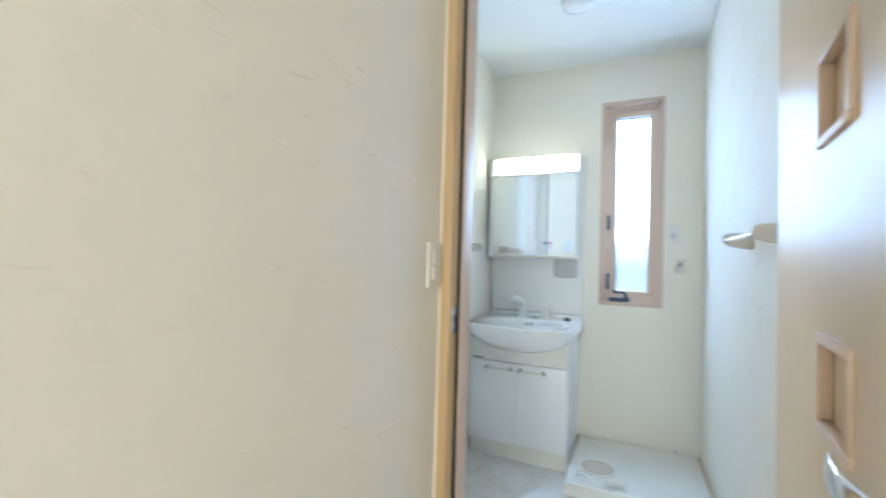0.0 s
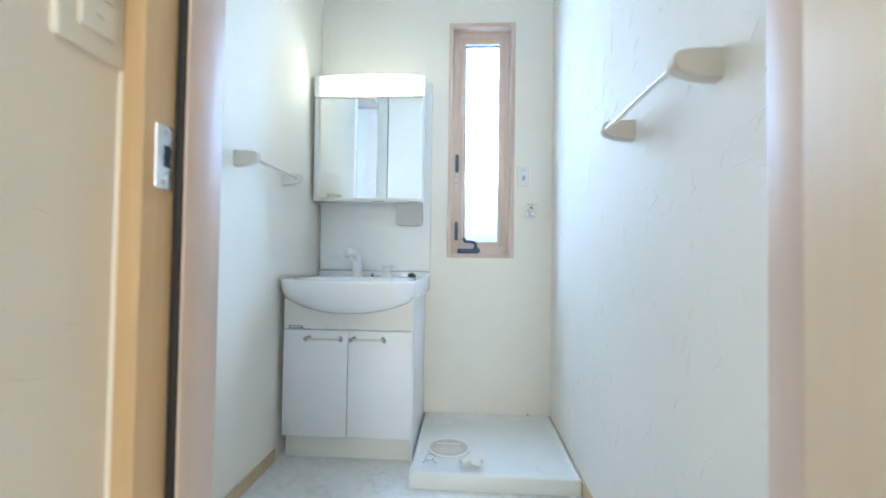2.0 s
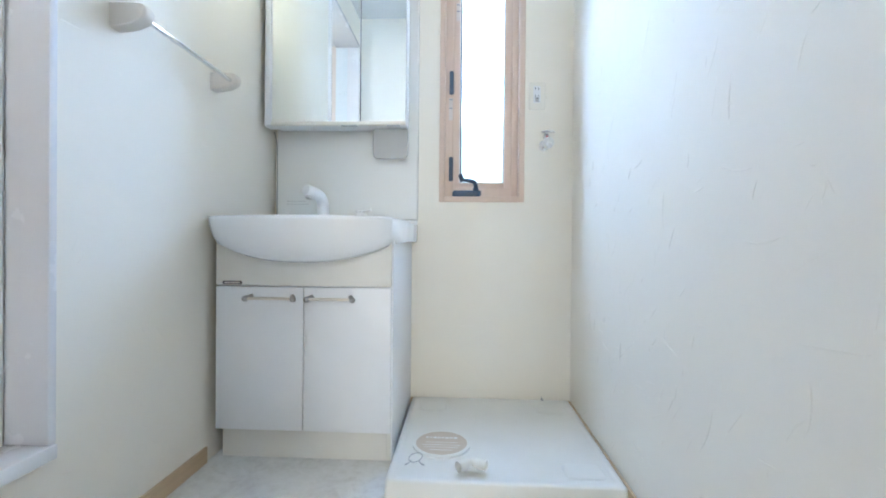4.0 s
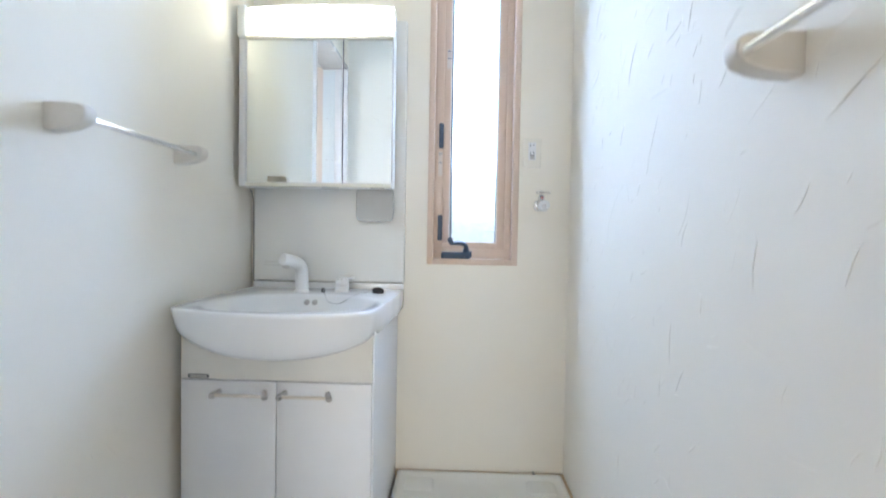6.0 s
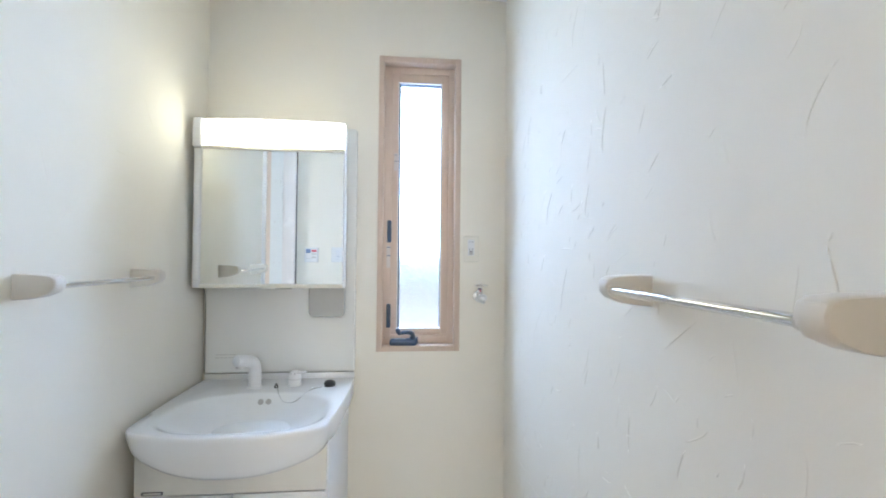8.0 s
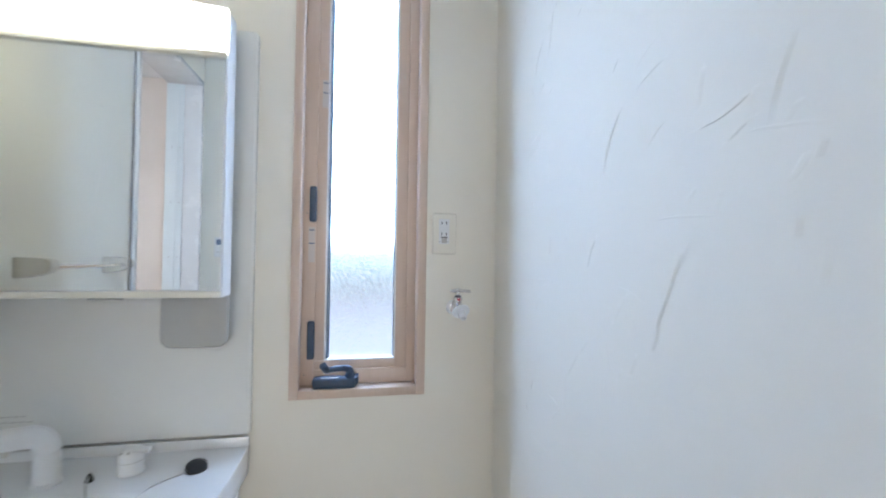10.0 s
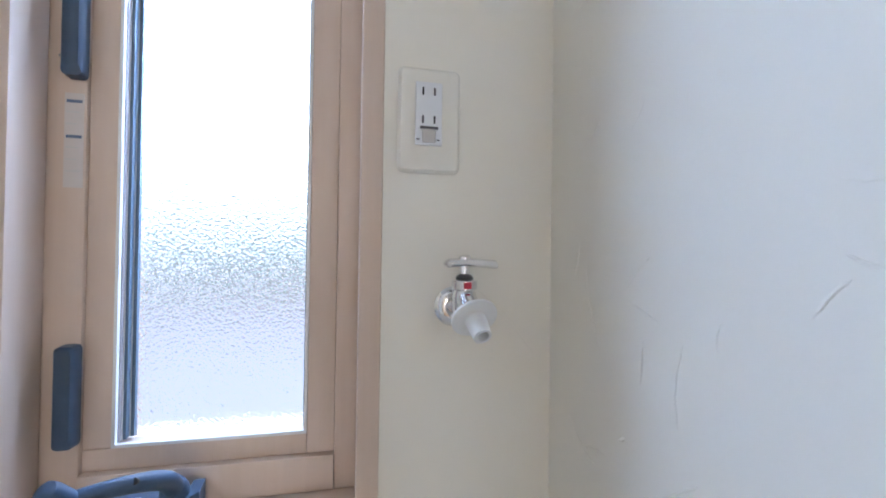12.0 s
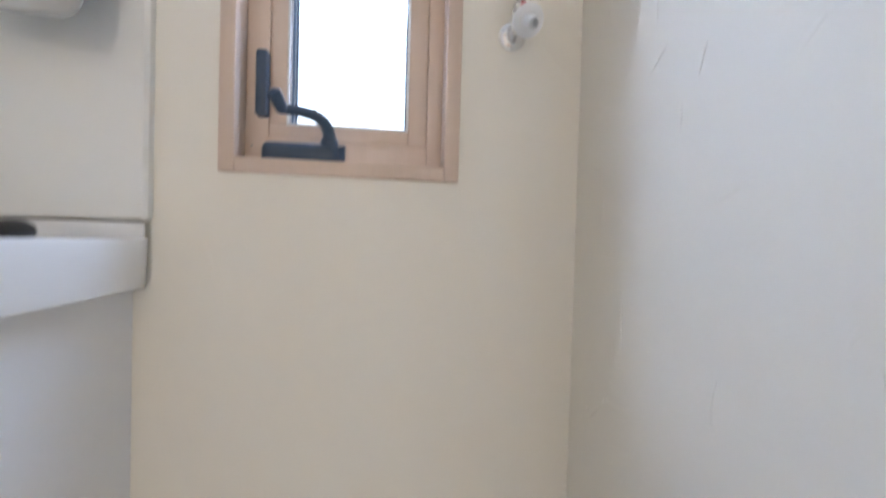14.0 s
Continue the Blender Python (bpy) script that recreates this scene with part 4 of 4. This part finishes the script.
towel_rail("chrome towel rail on ivory brackets beside the basin", LEFT, 1, -0.524, -0.966, 1.418, 0.075)
towel_rail("chrome towel rail on ivory brackets opposite the basin", W, -1, -1.260, -1.706, 1.435, 0.087)

# ---- outlet and washing machine tap ----
o = thing("power_outlet", (1.274, 0, 1.545), "white two-socket power outlet with an earth terminal", "power outlet")
part("plate", plate_y(1.236, 1.317, 1.474, 1.609, 0, -0.008, 0.008, 0.004), M["plate"], o, "", 40)
ins = part("insert", box((1.2575, -0.0115, 1.508), (1.292, -0.0088, 1.589), 0.001), M["white"], o, "white socket insert")
for z in (1.577, 1.541):
    for x in (1.267, 1.282):
        part("slot", box((x - 0.0012, -0.0119, z - 0.005), (x + 0.0012, -0.0113, z + 0.005)), M["dark_hole"], ins)
part("earth_terminal", box((1.2665, -0.0135, 1.511), (1.2835, -0.0114, 1.529), 0.001), M["nickel"], ins, "metal earth terminal")
part("cover", box((1.2635, -0.0145, 1.5285), (1.2865, -0.0114, 1.5315)), M["ink_and_gap"], ins)
for x in (1.2605, 1.2865):
    part("slot", box((x - 0.0015, -0.0119, 1.5145), (x + 0.0025, -0.0113, 1.516)), M["dark_hole"], ins)

wt = thing("washing_machine_tap", (1.313, 0, 1.304), "chrome washing machine tap with a white hose nozzle", "tap")
part("flange", turned([(0.026, 0.0), (0.026, 0.003), (0.022, 0.007), (0.012, 0.009)], (0, -1, 0), (1.313, 0, 1.302)), M["chrome"], wt, "", 40)
part("inlet", turned([(0.0095, 0.0), (0.0095, 0.030)], (0, -1, 0), (1.313, -0.006, 1.303), 20), M["chrome"], wt, "", 40)
part("body", turned([(0.013, 0), (0.0145, 0.004), (0.0145, 0.030), (0.012, 0.036), (0.0155, 0.037), (0.0155, 0.047), (0.010, 0.049)], (0, 0, 1), (1.316, -0.042, 1.291), 24), M["chrome"], wt, "", 40)
part("red_mark", box((1.3110, -0.0588, 1.3288), (1.3205, -0.0562, 1.3370), 0.001), M["red"], wt, "red hot-water mark")
part("packing", turned([(0.0110, 0), (0.0100, 0.003), (0.0062, 0.006)], (0, 0, 1), (1.316, -0.042, 1.3402), 20), M["gunmetal"], wt, "dark packing nut", 40)
part("stem", turned([(0.0060, 0), (0.0060, 0.013)], (0, 0, 1), (1.316, -0.042, 1.3458), 18), M["chrome"], wt, "", 40)
hd = smooth_path([(1.291, -0.040, 1.3585), (1.316, -0.042, 1.3600), (1.340, -0.044, 1.3590), (1.356, -0.045, 1.3570)], 6)
part("handle", loft([[(p.x, p.y + (0.010 if 0 < i < len(hd) - 1 else 0.006) * math.cos(a), p.z + (0.0055 if 0 < i < len(hd) - 1 else 0.003) * math.sin(a)) for a in [2 * math.pi * k / 16 for k in range(16)]] for i, p in enumerate(hd)]), M["chrome"], wt, "chrome lever", 50)
part("button", turned([(0.0075, 0), (0.0075, 0.004), (0.005, 0.006)], (0, 0, 1), (1.316, -0.042, 1.363), 18), M["chrome"], wt, "", 40)
part("spout", turned([(0.013, 0), (0.0125, 0.018), (0.015, 0.020), (0.015, 0.028)], (0.08, -0.78, -0.56), (1.317, -0.046, 1.316), 22), M["chrome"], wt, "", 40)
part("nozzle", turned([(0.0125, 0.022), (0.0125, 0.030), (0.0275, 0.031), (0.0275, 0.034), (0.0125, 0.0365), (0.0115, 0.050), (0.0105, 0.062), (0.0075, 0.062), (0.0070, 0.040)], (0.08, -0.78, -0.56), (1.317, -0.046, 1.316), 30), M["plastic"], wt, "white flanged hose nozzle", 40)

# ---- ceiling light, and the controls beside the bathroom door ----
cl = thing("ceiling_light", (0.717, -0.85, H), "small round white ceiling light, switched off", "ceiling light")
part("base", turned([(0.055, 0), (0.055, 0.012)], (0, 0, -1), (0.717, -0.85, H)), M["plastic"], cl, "white base", 40)
part("shade", turned([(0.082, 0.012), (0.086, 0.020), (0.084, 0.050), (0.070, 0.064), (0.035, 0.070), (0.004, 0.071)], (0, 0, -1), (0.717, -0.85, H), 36), M["ceramic"], cl, "white glass shade", 40)
rc = thing("bath_remote", (0.125, FRONT, 1.51), "white bath water-heater control panel on the wall", "control panel")
p = part("case", plate_y(0.067, 0.183, 1.445, 1.574, FRONT, FRONT + 0.016, 0.006, 0.003), M["plastic"], rc, "", 40)
part("screen", box((0.080, FRONT + 0.016, 1.525), (0.118, FRONT + 0.0168, 1.560)), M["blueprint"], rc, "dark display")
for k in range(3):
    part("button", box((0.128, FRONT + 0.016, 1.535 - 0.028 * k), (0.170, FRONT + 0.0175, 1.553 - 0.028 * k), 0.0005), M["faint"] if k else M["red"], rc)
part("print_bar", box((0.080, FRONT + 0.016, 1.475), (0.118, FRONT + 0.0166, 1.480)), M["faint"], rc)
s2 = thing("light_switch", (0.356, FRONT, 1.51), "white plastic switch plate on the wall", "switch")
part("plate", plate_y(0.296, 0.416, 1.447, 1.577, FRONT, FRONT + 0.009, 0.006, 0.003), M["plastic"], s2, "", 40)
part("rocker", plate_y(0.331, 0.381, 1.470, 1.554, FRONT + 0.009, FRONT + 0.0135, 0.004, 0.002), M["white"], s2, "", 40)
part("marker", box((0.350, FRONT + 0.0135, 1.492), (0.362, FRONT + 0.0142, 1.497)), M["blueprint"], s2)

# ---- trowel strokes of the plaster walls ----
def strokes(wall, axis, at, out, u0, u1, v0, v1, count, lean, spread, seed, holes=(), size=1.0, cross=0.3):
    """Short raised strokes on a wall whose face lies at `at` on `axis`; out: the way the face looks."""
    rng = random.Random(seed)
    verts, faces = [], []

    def put(u, v, h):
        p = (u, at + out * h, v) if axis == 1 else (at + out * h, u, v)
        verts.append(p)

    made = 0
    while made < count:
        u, v = rng.uniform(u0, u1), rng.uniform(v0, v1)
        if any(a - 0.05 < u < b + 0.05 and c - 0.05 < v < e + 0.05 for a, b, c, e in holes):
            continue
        made += 1
        ang = radians(lean + rng.gauss(0, spread))
        if rng.random() < cross:
            ang = radians(rng.choice((2, 2, 92)) + rng.gauss(0, 14))
        length = rng.choice((0.018, 0.03, 0.045, 0.06, 0.08, 0.11)) * rng.uniform(0.7, 1.25)
        bend = rng.uniform(-0.4, 0.4)
        high = rng.uniform(0.0006, 0.0020) * size
        tail = rng.uniform(0.0020, 0.0048) * size * rng.choice((-1, 1))
        crest = 0.0009 * size * (1 if tail > 0 else -1)
        n = 9
        first = len(verts)
        wob = [rng.uniform(-0.0006, 0.0006) for _ in range(n + 1)]
        for k in range(n + 1):
            t = k / n
            a = ang + bend * (t - 0.5)
            x = length * (t - 0.5)
            du, dv = math.cos(a), math.sin(a)
            taper = max(0.0, math.sin(math.pi * t)) ** 0.6 * rng.uniform(0.75, 1.0)
            for off, h in ((wob[k] - crest, -0.0002), (wob[k], high * taper), (wob[k] + crest, high * taper * 0.8), (wob[k] + tail * taper, -0.0002)):
                put(u + x * du - off * dv, v + x * dv + off * du, h)
        for k in range(n):
            for j in range(3):
                i = first + 4 * k + j
                faces.append((i, i + 1, i + 5, i + 4))
    me = bpy.data.meshes.new("trowel_strokes")
    me.from_pydata(verts, [], faces)
    me.materials.append(M["wall"])
    bm = bmesh.new()
    bm.from_mesh(me)
    bmesh.ops.recalc_face_normals(bm, faces=bm.faces)
    for f in bm.faces:
        f.normal_update()
        n = f.normal[1] if axis == 1 else f.normal[0]
        if n * out < 0:
            f.normal_flip()
        f.smooth = True
    bm.to_mesh(me)
    bm.free()
    ob = new("trowel_strokes", me)
    ob.parent = wall
    return tagged(ob, kind="stuff")


WALL = bpy.data.objects
strokes(WALL["wall_right"], 0, W, -1, FRONT, -0.05, 0.05, 2.75, 560, 122, 26, 11, (), 0.95)
strokes(WALL["wall_left"], 0, LEFT, 1, -1.12, -0.03, 0.1, 2.75, 130, 20, 40, 12, (), 0.5)
strokes(WALL["wall_back"], 1, 0, -1, 0.0, W, 0.1, 2.75, 80, 20, 50, 13, ((0.80, 1.22, 1.0, 2.55), (-0.02, 0.71, 0.0, 2.14)), 0.5)
strokes(WALL["wall_hall_left"], 0, HALL_L, 1, -3.9, -2.15, 0.1, 2.5, 300, -10, 14, 14, ((-2.22, -2.1, 1.2, 1.4),), 1.5, 0.0)
strokes(WALL["wall_front"], 1, FRONT, 1, 0.0, 0.50, 0.1, 2.7, 60, 20, 40, 15, ((0.06, 0.42, 1.42, 1.6),))
